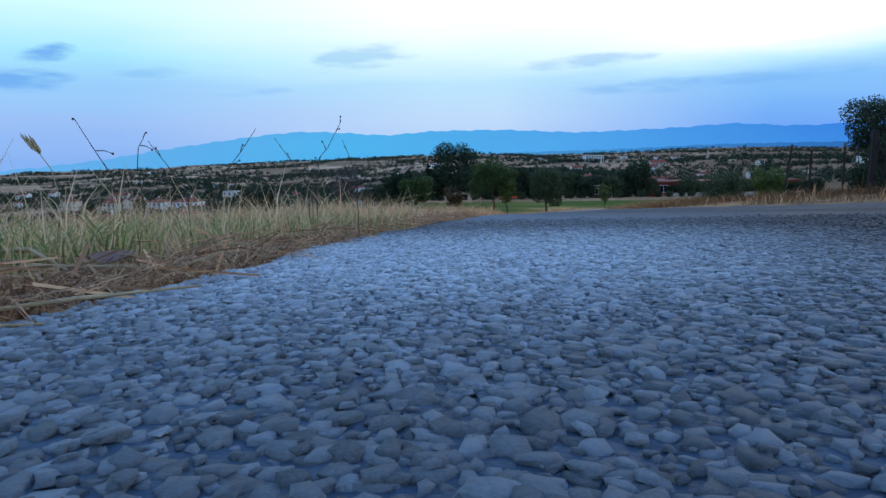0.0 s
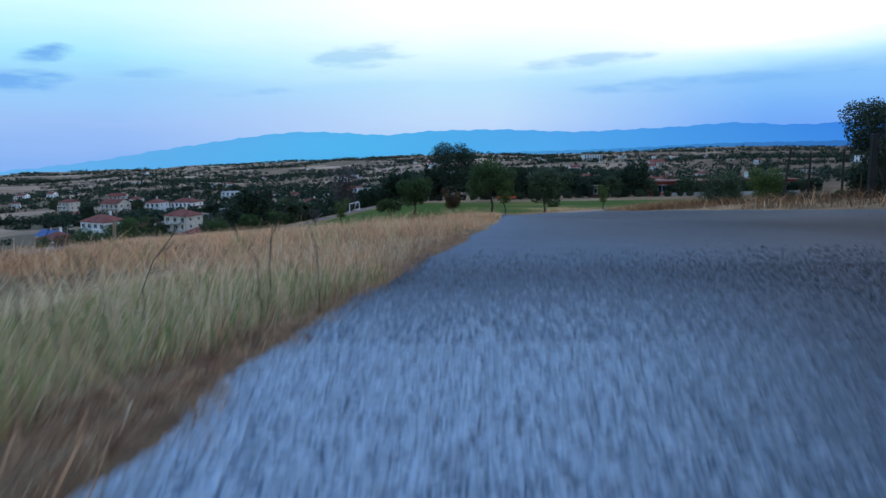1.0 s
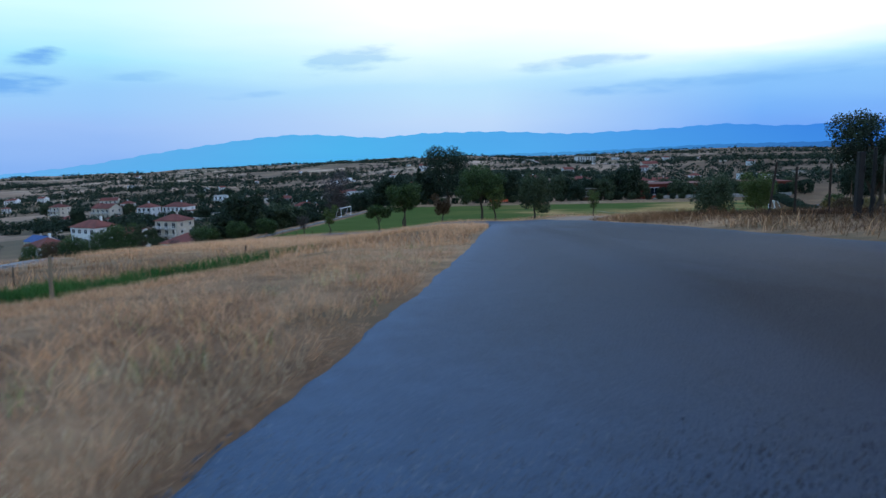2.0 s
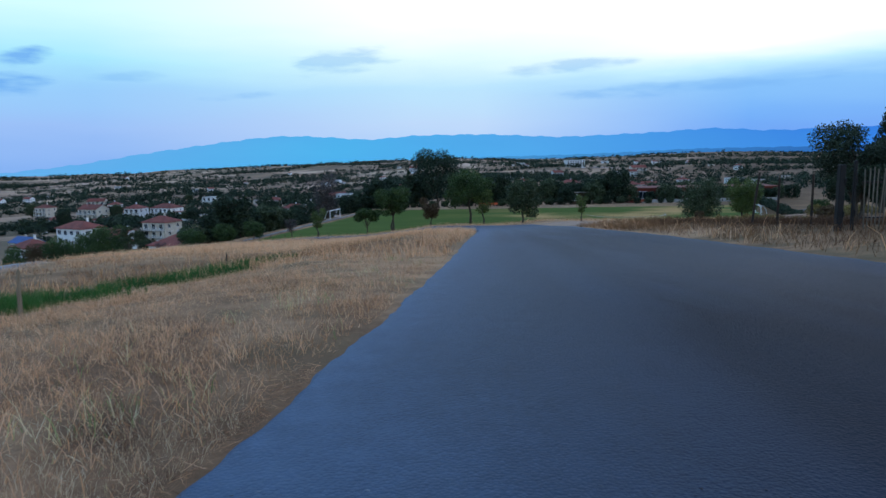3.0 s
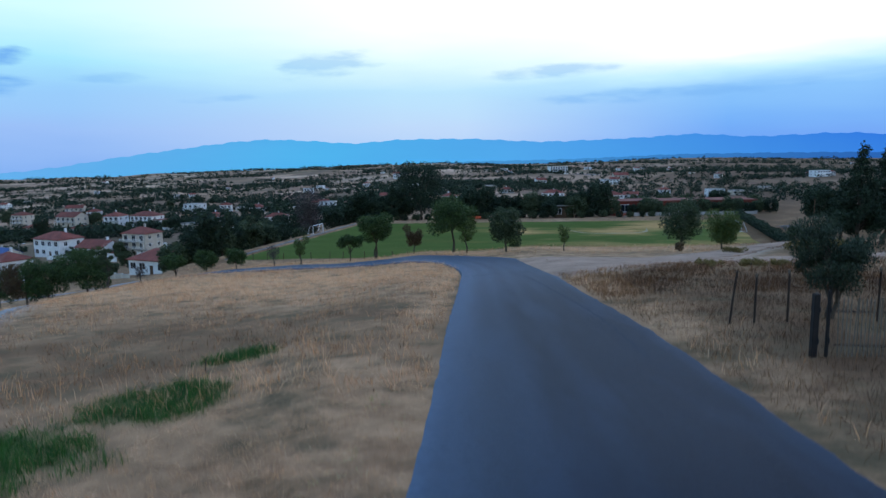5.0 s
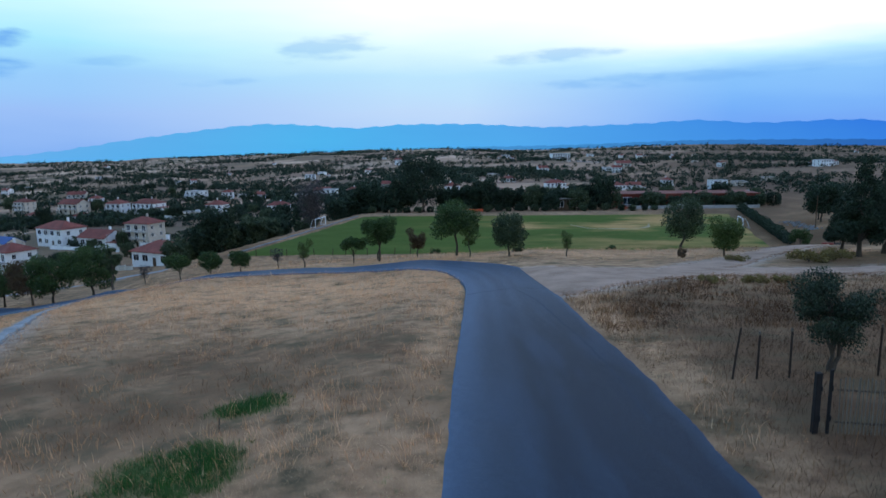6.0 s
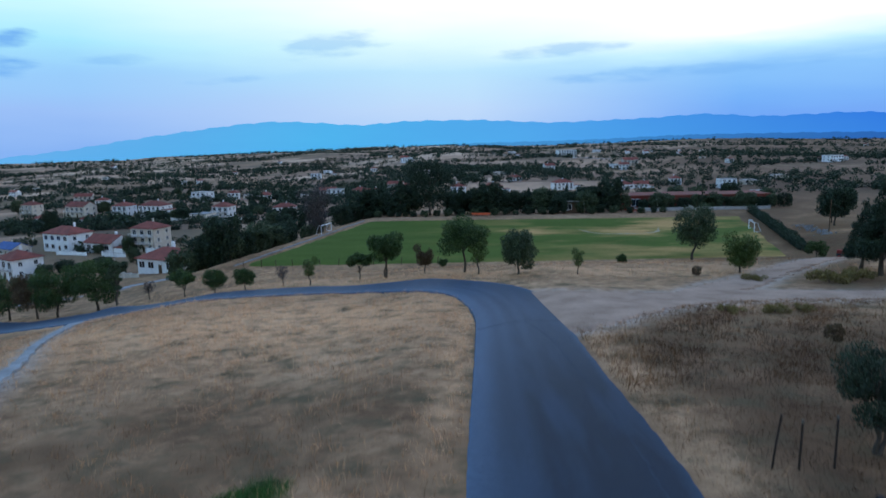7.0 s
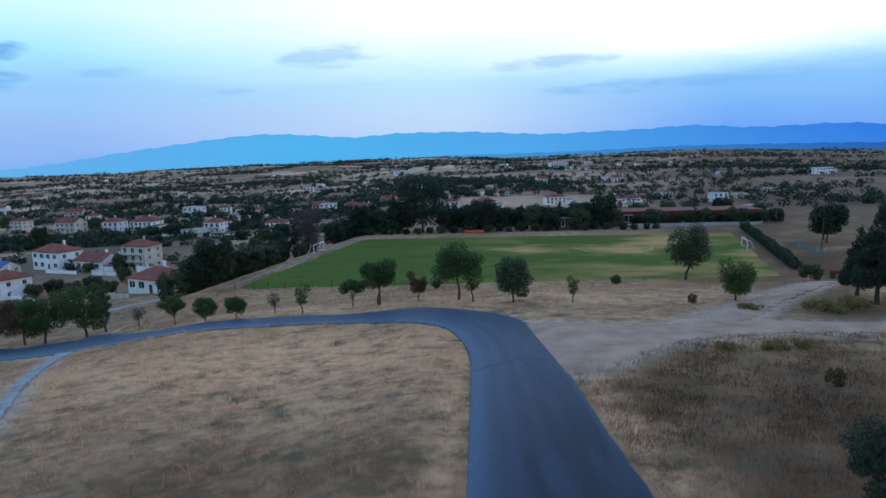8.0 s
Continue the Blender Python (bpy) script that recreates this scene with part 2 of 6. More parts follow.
    # fields darken to the right: lens darkening put into their colour
    fields = mix_node(nt, math_node(nt, "MULTIPLY", att["plain_dim"], math_node(nt, "MULTIPLY_ADD", far_tone, 0.8, 0.45), clamp=True), fields, (0.055, 0.034, 0.026))
    away = math_node(nt, "MULTIPLY_ADD", ln.outputs["Value"], 1 / 120, -1.2, clamp=True)
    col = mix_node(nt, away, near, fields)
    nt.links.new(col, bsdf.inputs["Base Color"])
    bump_node(nt, bsdf, f, 0.6, 0.05)
    return m


def turf_mat():
    m, nt, bsdf = start_mat("pitch_turf", 0.9, 0, 0.05)
    vec = coords(nt)
    worn = noise_node(nt, coords(nt, (1, 2.2, 1)), 0.045, 4, 0.6)
    fine = math_node(nt, "ADD", math_node(nt, "MULTIPLY", noise_node(nt, vec, 1.5, 5, 0.7), 0.5), math_node(nt, "MULTIPLY", noise_node(nt, coords(nt, (0.35, 1, 1)), 0.22, 4, 0.6), 0.5))
    sep = nt.nodes.new("ShaderNodeSeparateXYZ")
    nt.links.new(vec, sep.inputs[0])
    # the middle of the right half is burnt by the summer
    offx = math_node(nt, "MULTIPLY_ADD", sep.outputs[0], 1 / 21, -34 / 21)
    offy = math_node(nt, "MULTIPLY_ADD", sep.outputs[1], 1 / 16, -135 / 16)
    ring = math_node(nt, "ADD", math_node(nt, "MULTIPLY", offx, offx), math_node(nt, "MULTIPLY", offy, offy))
    east = math_node(nt, "ADD", math_node(nt, "MULTIPLY_ADD", ring, -0.9, 0.75), math_node(nt, "MULTIPLY_ADD", worn, 4.0, -2.0), clamp=True)
    side = math_node(nt, "MULTIPLY_ADD", sep.outputs[0], 1 / 60, 0.2, clamp=True)
    burnt = math_node(nt, "ADD", math_node(nt, "MULTIPLY", east, 0.95), math_node(nt, "MULTIPLY", side, math_node(nt, "MULTIPLY_ADD", worn, 4.0, -1.85, clamp=True)), clamp=True)
    green = ramp_node(nt, fine, [(0.3, (0.055, 0.085, 0.013)), (0.7, (0.10, 0.14, 0.026))])
    dry = ramp_node(nt, fine, [(0.3, (0.36, 0.20, 0.065)), (0.7, (0.58, 0.34, 0.13))])
    nt.links.new(mix_node(nt, burnt, green, dry), bsdf.inputs["Base Color"])
    bump_node(nt, bsdf, fine, 0.4, 0.03)
    return m


# the range glows by itself, with the haze's blue painted in
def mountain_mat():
    m, nt, bsdf = start_mat("hazy_mountain_glow", 1.0, 0, 0.0)
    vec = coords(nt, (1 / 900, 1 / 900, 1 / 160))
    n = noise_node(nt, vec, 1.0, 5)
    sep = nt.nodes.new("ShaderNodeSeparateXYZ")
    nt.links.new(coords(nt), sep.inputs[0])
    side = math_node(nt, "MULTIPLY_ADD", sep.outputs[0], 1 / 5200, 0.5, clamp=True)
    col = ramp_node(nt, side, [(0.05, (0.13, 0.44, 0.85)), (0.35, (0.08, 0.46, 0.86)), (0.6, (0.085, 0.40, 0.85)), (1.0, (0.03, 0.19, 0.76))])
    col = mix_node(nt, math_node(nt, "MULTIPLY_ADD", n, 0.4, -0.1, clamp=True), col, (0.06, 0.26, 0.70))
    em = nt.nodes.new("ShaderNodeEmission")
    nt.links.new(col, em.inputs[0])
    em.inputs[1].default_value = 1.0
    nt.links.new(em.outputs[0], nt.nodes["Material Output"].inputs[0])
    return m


ASPHALT, GROUND, TURF, MOUNTAIN = asphalt_mat(), ground_mat(), turf_mat(), mountain_mat()
GRAVEL = weathered("pale_dirt", (0.29, 0.18, 0.12), (0.60, 0.39, 0.27), 9, 0.45, 0.95, bump=0.5, dist=0.03, spec=0.05)
STRAW = leafy("dry_straw", [(0.12, (0.11, 0.052, 0.027)), (0.38, (0.39, 0.195, 0.095)), (0.6, (0.75, 0.385, 0.19)), (0.9, (0.88, 0.57, 0.34))], 0.6, 0.4, 0.6, 0.24)
VERGE = leafy("verge_grass", [(0.15, (0.12, 0.18, 0.05)), (0.34, (0.32, 0.35, 0.13)), (0.48, (0.70, 0.53, 0.26)), (0.85, (0.90, 0.74, 0.50))], 0.55, 0.55, 6.0, 0.5)
LUSH = leafy("lush_grass", [(0.2, (0.016, 0.06, 0.01)), (0.8, (0.05, 0.14, 0.022))], 0.6, 0.25)
LEAF_DARK = leafy("dark_foliage", [(0.15, (0.018, 0.033, 0.011)), (0.5, (0.045, 0.08, 0.021)), (0.9, (0.095, 0.145, 0.042))], 0.6, 0.2)
LEAF_PINE = leafy("pine_foliage", [(0.15, (0.010, 0.019, 0.012)), (0.5, (0.024, 0.042, 0.022)), (0.9, (0.055, 0.082, 0.042))], 0.65, 0.15)
LEAF_OLIVE = leafy("olive_foliage", [(0.15, (0.024, 0.036, 0.018)), (0.5, (0.055, 0.078, 0.036)), (0.9, (0.11, 0.14, 0.07))], 0.6, 0.2)
LEAF_DUSK = leafy("dull_olive_foliage", [(0.15, (0.014, 0.022, 0.013)), (0.5, (0.034, 0.05, 0.027)), (0.9, (0.075, 0.10, 0.055))], 0.65, 0.15)
LEAF_LIGHT = leafy("light_foliage", [(0.15, (0.04, 0.06, 0.015)), (0.5, (0.085, 0.12, 0.03)), (0.9, (0.15, 0.19, 0.055))], 0.6, 0.3)
LEAF_RUST = leafy("rusty_foliage", [(0.15, (0.05, 0.03, 0.015)), (0.5, (0.10, 0.06, 0.03)), (0.9, (0.12, 0.10, 0.04))], 0.6, 0.25)
LEAF_GREY = leafy("bare_twigs", [(0.15, (0.05, 0.04, 0.04)), (0.9, (0.11, 0.09, 0.085))], 0.8, 0.1)
BARK = weathered("bark", (0.035, 0.028, 0.022), (0.11, 0.085, 0.065), 20, 2, 0.9, bump=0.8, dist=0.02, stretch=(1, 1, 0.25))
RUST = weathered("rusty_iron", (0.02, 0.016, 0.014), (0.075, 0.048, 0.036), 30, 4, 0.75, 0.4, bump=0.3, dist=0.002)
BLACK_IRON = weathered("black_iron", (0.008, 0.008, 0.009), (0.026, 0.022, 0.021), 30, 4, 0.7, 0.2, bump=0.3, dist=0.002)
PALE = weathered("weathered_pale", (0.09, 0.072, 0.055), (0.19, 0.155, 0.115), 25, 3, 0.8, bump=0.4, dist=0.003, stretch=(1, 1, 0.2))
PLASTER = weathered("white_render", (0.60, 0.61, 0.62), (0.82, 0.82, 0.81), 6, 0.5, 0.85, bump=0.1)
CREAM = weathered("cream_render", (0.44, 0.38, 0.31), (0.62, 0.55, 0.46), 6, 0.5, 0.85, bump=0.1)
BROWN_GRASS = leafy("brown_grass", [(0.15, (0.05, 0.023, 0.010)), (0.5, (0.14, 0.066, 0.028)), (0.9, (0.36, 0.18, 0.08))], 0.7, 0.35)
TILES = weathered("roof_tiles", (0.11, 0.030, 0.022), (0.29, 0.078, 0.05), 2.2, 0.35, 0.8, bump=0.5, dist=0.05)
BLUE_SHEET = weathered("blue_roofing", (0.015, 0.05, 0.16), (0.04, 0.11, 0.30), 3, 0.4, 0.6, bump=0.2)
PANE = weathered("window_glass", (0.012, 0.016, 0.022), (0.03, 0.036, 0.045), 2, 0.4, 0.1, bump=0.0, spec=0.6)
TIMBER = weathered("brown_timber", (0.05, 0.028, 0.016), (0.13, 0.075, 0.042), 14, 1, 0.7, stretch=(1, 1, 0.2))
CONCRETE = weathered("concrete", (0.22, 0.21, 0.2), (0.42, 0.4, 0.38), 6, 0.6, 0.9, bump=0.2)
RED_WALL = weathered("red_painted_wall", (0.14, 0.022, 0.015), (0.30, 0.048, 0.03), 3, 0.3, 0.75, bump=0.1)
ORANGE = weathered("orange_paint", (0.45, 0.08, 0.03), (0.65, 0.13, 0.05), 6, 0.8, 0.6, bump=0.05)
WHITE = weathered("white_paint", (0.66, 0.67, 0.68), (0.84, 0.84, 0.84), 10, 1, 0.45, bump=0.05)
DARK = weathered("dark_rubber", (0.015, 0.015, 0.016), (0.035, 0.035, 0.036), 12, 1, 0.75)

CHALK = weathered("chalky_gravel", (0.15, 0.14, 0.13), (0.38, 0.365, 0.35), 5, 0.6, 0.95, bump=0.5, dist=0.03)
TAR = weathered("tar_seam", (0.032, 0.045, 0.063), (0.06, 0.082, 0.112), 30, 2, 0.9, bump=0.3, dist=0.003, spec=0.05)
RAW_WOOD = weathered("raw_wood", (0.14, 0.10, 0.065), (0.28, 0.21, 0.14), 30, 4, 0.8, bump=0.3, dist=0.004, stretch=(1, 1, 0.2))
LEAF_YELLOW = leafy("yellowed_foliage", [(0.15, (0.09, 0.065, 0.02)), (0.5, (0.18, 0.135, 0.04)), (0.9, (0.32, 0.24, 0.09))], 0.65, 0.25)
# ---------------------------------------------------------------- lie of the land
def table(knots, soft):
    """A smoothed profile from (place, height) knots, read by interpolation."""
    xs = np.arange(knots[0][0], knots[-1][0] + 1.0, 1.0)
    ys = np.interp(xs, [k[0] for k in knots], [k[1] for k in knots])
    n = int(soft * 3)
    w = np.exp(-0.5 * (np.arange(-n, n + 1) / soft) ** 2)
    ys = np.convolve(np.pad(ys, n, mode="edge"), w / w.sum(), mode="valid")
    return xs, ys


def ramp(a, b, v):
    u = np.clip((np.asarray(v, float) - a) / (b - a), 0, 1)
    return u * u * (3 - 2 * u)


SLOPE_OUT = table([(-400, 35.4), (-0.85, -0.065), (21.6, -2.06), (34, -3.0), (45, -4.1), (55, -5.15), (63, -6.1), (70, -7.0),
                   (100, -10.5), (150, -14.0), (250, -15.5), (350, -16.5), (600, -18), (5200, -18)], 2.5)
SLOPE_PITCH = table([(-400, 35.4), (-0.85, -0.065), (21.6, -2.06), (34, -3.0), (45, -4.1), (55, -5.15), (63, -6.1), (70, -7.0),
                     (80, -8.9), (96, -12.5), (101, -12.8), (165, -12.8), (190, -14.5), (250, -15.5), (350, -16.5), (600, -18), (5200, -18)], 2.0)
FALL_LEFT = table([(-5200, -14), (-200, -14), (-100, -11.5), (-60, -8.3), (-39, -4.7), (-25, -1.95), (-22, -1.6), (-14, -1.0),
                   (-10, -0.9), (-5.5, -0.48), (-2.2, 0), (5200, 0)], 0.8)
RISE_RIGHT = table([(-5200, 0), (5, 0), (7, 0.24), (9, 0.42), (14, 0.28), (24, 0.1), (60, 0.6), (120, 1.5), (5200, 1.5)], 1.0)
FAR_RIM = table([(-180, -30), (-40, -36), (-30, -34), (-20, -26), (-10, -16), (0, -11), (8, -24), (15, -12), (24, -8), (32, -18), (36, -22), (180, 0)], 2.0)


LANE_DIP = table([(-400, 0), (4, 0), (10, 0.1), (21.6, 0.25), (34, 0.6), (45, 0.66), (55, 0.56), (63, 0.3), (70, 0.06), (78, 0), (5200, 0)], 2.0)


def land(x, y):
    """Height of the land at (x, y), for numbers or arrays."""
    x, y = np.asarray(x, float), np.asarray(y, float)
    out = np.interp(y, *SLOPE_OUT)
    flat = np.interp(y, *SLOPE_PITCH)
    lean = 0.27 * (y - 105)                      # the pitch's ends run askew
    inside = ramp(-48, -38, x - lean * ramp(90, 105, y)) * (1 - ramp(58, 72, x - lean * ramp(90, 105, y)))
    left = np.interp(x, *FALL_LEFT)
    keep_left = 1 - ramp(68, 100, y) * inside
    z = out + (flat - out) * inside + left * keep_left + np.interp(x, *RISE_RIGHT) * (1 - ramp(70, 100, y) * inside) * ramp(6, 12, y + 4)
    z = z - np.interp(y, *LANE_DIP) * ramp(-26, -8, x) * (1 - ramp(24, 45, x))
    r = np.hypot(x, y)
    az = np.degrees(np.arctan2(x, y))
    rim = np.interp(az, *FAR_RIM)
    z = z + (rim - z) * ramp(350, 1900, r)
    z = z + (-70 - z) * ramp(2300, 3300, r)
    roll = 3.2 * np.sin(x / 97 + 1.3) * np.sin(y / 131 + 0.4) + 1.8 * np.sin(x / 41 + y / 67)
    return z + roll * ramp(260, 700, r)

# ---------------------------------------------------------------- mesh helpers
def mesh_ob(name, verts, faces, material, parent=None, tint=None, label=""):
    """One mesh object out of arrays or lists of corners and faces."""
    me = bpy.data.meshes.new(name)
    me.from_pydata([tuple(v) for v in verts] if not isinstance(verts, np.ndarray) else verts.tolist(), [], faces if isinstance(faces, list) else faces.tolist())
    me.materials.append(material)
    if tint is not None:
        a = me.attributes.new("tint", "FLOAT", "POINT")
        a.data.foreach_set("value", np.asarray(tint, np.float32))
    me.update()
    ob = new(name, me)
    if parent is not None:
        ob.parent = parent
    if label:
        tagged(ob, label)
    return ob


def part(name, bm, material, parent, label="", smooth=False):
    me = bpy.data.meshes.new(name)
    bmesh.ops.recalc_face_normals(bm, faces=bm.faces)
    bm.to_mesh(me)
    bm.free()
    if smooth:
        me.polygons.foreach_set("use_smooth", [True] * len(me.polygons))
    me.materials.append(material)
    ob = new(name, me)
    if parent is not None:
        ob.parent = parent
    if label:
        tagged(ob, label)
    return ob


def box(bm, x0, y0, z0, x1, y1, z1, m=None, bevel=0.0):
    r = bmesh.ops.create_cube(bm, size=1.0)
    v = r["verts"]
    bmesh.ops.scale(bm, verts=v, vec=(x1 - x0, y1 - y0, z1 - z0))
    bmesh.ops.translate(bm, verts=v, vec=((x0 + x1) / 2, (y0 + y1) / 2, (z0 + z1) / 2))
    if bevel:
        es = {e for q in v for e in q.link_edges}
        r = bmesh.ops.bevel(bm, geom=list(es), offset=bevel, segments=1, affect="EDGES")
        v = list({q for f in r["faces"] for q in f.verts} | {q for q in v if q.is_valid})
    if m is not None:
        bmesh.ops.transform(bm, matrix=m, verts=v)
    return bm


def tube(bm, path, radii, sides=8, cap=True):
    """A tapered tube along a list of points."""
    rings = []
    for i, p in enumerate(path):
        p = Vector(p)
        d = (Vector(path[min(i + 1, len(path) - 1)]) - Vector(path[max(i - 1, 0)])).normalized()
        u = d.cross(Vector((0.31, 0.95, 0.11))).normalized()
        w = d.cross(u)
        rings.append([bm.verts.new(p + radii[i] * (math.cos(a) * u + math.sin(a) * w)) for a in (2 * math.pi * k / sides for k in range(sides))])
    for a, b in zip(rings, rings[1:]):
        for k in range(sides):
            bm.faces.new((a[k], a[(k + 1) % sides], b[(k + 1) % sides], b[k]))
    if cap:
        bm.faces.new(rings[0][::-1])
        bm.faces.new(rings[-1])
    return bm


def glide(pts, step):
    """Points at even steps on a smooth line through pts (rows of any width)."""
    p = np.array(pts, float)
    p = np.vstack([2 * p[0] - p[1], p, 2 * p[-1] - p[-2]])
    out = []
    for i in range(1, len(p) - 2):
        n = max(2, int(np.hypot(*(p[i + 1, :2] - p[i, :2])) / step(p[i, 1]) if callable(step) else np.hypot(*(p[i + 1, :2] - p[i, :2])) / step))
        t = np.linspace(0, 1, n, endpoint=False)[:, None]
        a, b, c, d = p[i - 1], p[i], p[i + 1], p[i + 2]
        out.append(0.5 * (2 * b + (c - a) * t + (2 * a - 5 * b + 4 * c - d) * t ** 2 + (3 * b - a - 3 * c + d) * t ** 3))
    return np.vstack(out + [p[-2:-1]])


def wobble(x, y, k=1.0):
    return np.sin(x * 2.1 * k + 1.7 * np.sin(y * 1.3 * k)) * 0.5 + np.sin(y * 3.7 * k + 2.3 * np.sin(x * 2.9 * k)) * 0.3 + np.sin((x + y) * 9.1 * k) * 0.2


# ---------------------------------------------------------------- ways: near (left) edge x, y and far (right) edge x, y
ROAD_EDGES = [(-1.2, -40, 4.6, -40), (-0.6, -6, 5.0, -6), (-0.49, -0.9, 5.1, -0.9), (-0.46, 0.2, 5.15, 0.2), (-0.41, 1.2, 5.2, 1.2), (-0.33, 2.4, 5.25, 2.4), (-0.18, 4.4, 5.4, 4.4),
              (-0.03, 7, 5.5, 7), (0.25, 12.31, 5.89, 12.29), (0.51, 18.79, 6.29, 18.72), (0.93, 26.46, 6.44, 26.41), (1.26, 32.74, 6.68, 33.8), (1.55, 41.78, 6.97, 44.89),
              (0.63, 49.06, 6.51, 51.75), (-0.44, 51.83, 4.67, 56.99), (-2.37, 54.01, 0.73, 60.43), (-5.56, 56.74, -5.43, 63.05), (-10.33, 59.0, -11.35, 64.04), (-17.46, 59.07, -16.8, 64.7),
              (-26, 60.0, -25.01, 66.62), (-38, 65.0, -37, 74.4), (-52, 73.6, -49.5, 83.4), (-66, 82, -64, 90.6), (-120, 115, -118, 123)]
DIRT_EDGES = [(6.4, 51.45, 6.59, 34.72), (10.24, 49.64, 9.21, 36.44), (16.65, 48.76, 14.72, 42.0), (21.59, 50.1, 18.19, 43.85), (25.76, 49.39, 23.8, 45.22), (31.59, 46.82, 29.73, 43.58),
              (45, 43.5, 44.02, 39.52), (70, 44, 70, 39)]
DIRT_FORK = [(16.76, 48.45, 21.61, 49.28), (20.97, 53.15, 24.71, 51.59), (27.33, 59.15, 29.99, 57.54), (33.18, 64.26, 35.25, 62.5), (41.06, 71.6, 43.02, 70.03)]
PATH_EDGES = [(-41.0, 66.9, -37.9, 64.9), (-36.7, 58.2, -35.0, 57.4), (-30.7, 46.1, -29.5, 45.5), (-25.1, 36.2, -24.0, 35.6), (-20.0, 23.8, -19.0, 23.2)]


TRACK_EDGES = [(-82, 111.5, -80, 114.5), (-72, 115.8, -71, 118.6), (-68, 122.5, -65.8, 123.4), (-66.6, 129, -64.4, 128.2), (-62.6, 134.5, -60.8, 132.6), (-61, 142.5, -59, 142), (-58, 152, -56, 151)]


def way_rows(edges, step, ragged):
    rows = glide(edges, step)
    a, b = rows[:, :2].copy(), rows[:, 2:].copy()
    s = np.concatenate([[0], np.cumsum(np.hypot(*np.diff(a, axis=0).T))])
    d = (b - a) / np.hypot(*(b - a).T)[:, None]
    return a + d * (ragged * wobble(s * 1.7, s * 0.6))[:, None], b + d * (ragged * 1.5 * wobble(s * 1.1 + 40, s * 0.4))[:, None]


ROAD_A, ROAD_B = way_rows(ROAD_EDGES, lambda y: 0.07 if -1.5 < y < 6.9 else 0.45, 0.028)
WAYS = [(ROAD_A, ROAD_B)] + [way_rows(e, 0.3, r) for e, r in ((DIRT_EDGES, 0.42), (DIRT_FORK, 0.35), (PATH_EDGES, 0.2), (TRACK_EDGES, 0.3))]


def way_gap(a, b, x, y):
    """How far (x, y) lies outside the way between edges a and b (negative inside)."""
    mid, half = (a + b) / 2, np.hypot(*(b - a).T) / 2
    keep = np.unique(np.concatenate([np.arange(0, len(mid), max(1, len(mid) // 160)), [len(mid) - 1]]))
    mid, half, a, b = mid[keep], half[keep], a[keep], b[keep]
    best = np.full(np.shape(x), 1e9)
    for i in range(len(mid) - 1):
        d = mid[i + 1] - mid[i]
        if np.hypot(*d) < 1e-6:
            continue
        t = np.clip(((x - mid[i, 0]) * d[0] + (y - mid[i, 1]) * d[1]) / (d @ d), 0, 1)
        # measured across the way's own (slanting) rungs
        ax, ay = a[i, 0] + (a[i + 1, 0] - a[i, 0]) * t, a[i, 1] + (a[i + 1, 1] - a[i, 1]) * t
        bx, by = b[i, 0] + (b[i + 1, 0] - b[i, 0]) * t, b[i, 1] + (b[i + 1, 1] - b[i, 1]) * t
        w2 = (bx - ax) ** 2 + (by - ay) ** 2
        u = np.clip(((x - ax) * (bx - ax) + (y - ay) * (by - ay)) / w2, 0, 1)
        gap = np.hypot(x - ax - u * (bx - ax), y - ay - u * (by - ay))
        inside = np.minimum(u, 1 - u) * np.sqrt(w2)
        best = np.minimum(best, np.where(gap < 0.05 + 0.6 * np.hypot(*d), np.where((u > 0) & (u < 1), -inside, gap), gap))
    return best


def road_gap(x, y):
    """How far (x, y) lies outside the lane."""
    n = int(np.argmax(ROAD_A[:, 1] > 40))
    straight = np.maximum(np.interp(y, ROAD_A[:n, 1], ROAD_A[:n, 0]) - x, x - np.interp(y, ROAD_B[:n, 1], ROAD_B[:n, 0]))
    return np.where(y < 38, straight, way_gap(ROAD_A, ROAD_B, x, y))


def lay_way(name, a, b, lift, material, cols, dust_sheen=None):
    n = len(a)
    u = np.linspace(0, 1, cols + 1)
    lip = 0.13
    u[1], u[-2] = (0.010, 0.990) if dust_sheen is not None else (0.04, 0.96)
    p = a[:, None, :] + (b - a)[:, None, :] * u[None, :, None]
    far = ramp(14, 40, np.hypot(p[..., 0], p[..., 1]))
    z = land(p[..., 0], p[..., 1]) + lift + 0.07 * far
    z[:, 0] -= 0.02 + lip * far[:, 0]
    z[:, -1] -= 0.02 + lip * far[:, -1]
    v = np.dstack([p, z]).reshape(-1, 3)
    i = (np.arange(n - 1)[:, None] * (cols + 1) + np.arange(cols)[None, :]).ravel()
    ob = mesh_ob(name, v, np.stack([i, i + 1, i + cols + 2, i + cols + 1], 1), material)
    if dust_sheen is not None:
        at = ob.data.attributes.new("dust_sheen", "FLOAT", "POINT")
        at.data.foreach_set("value", np.clip(dust_sheen(u[None, :], p[..., 1]), 0, 1).ravel().astype(np.float32))
        # painted darkening grows to the right and eases with distance
        at = ob.data.attributes.new("lane_dim", "FLOAT", "POINT")
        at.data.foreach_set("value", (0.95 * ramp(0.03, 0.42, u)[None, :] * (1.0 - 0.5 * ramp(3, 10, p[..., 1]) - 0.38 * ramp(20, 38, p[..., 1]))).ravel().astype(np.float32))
    return ob


# ---------------------------------------------------------------- the land
PATCHES = [(-7.6, 10.0, 2.4, 1.7), (-5.7, 13.0, 1.8, 1.5), (-5.3, 17.3, 1.05, 0.95), (-10.5, 9.2, 2.4, 1.8)]


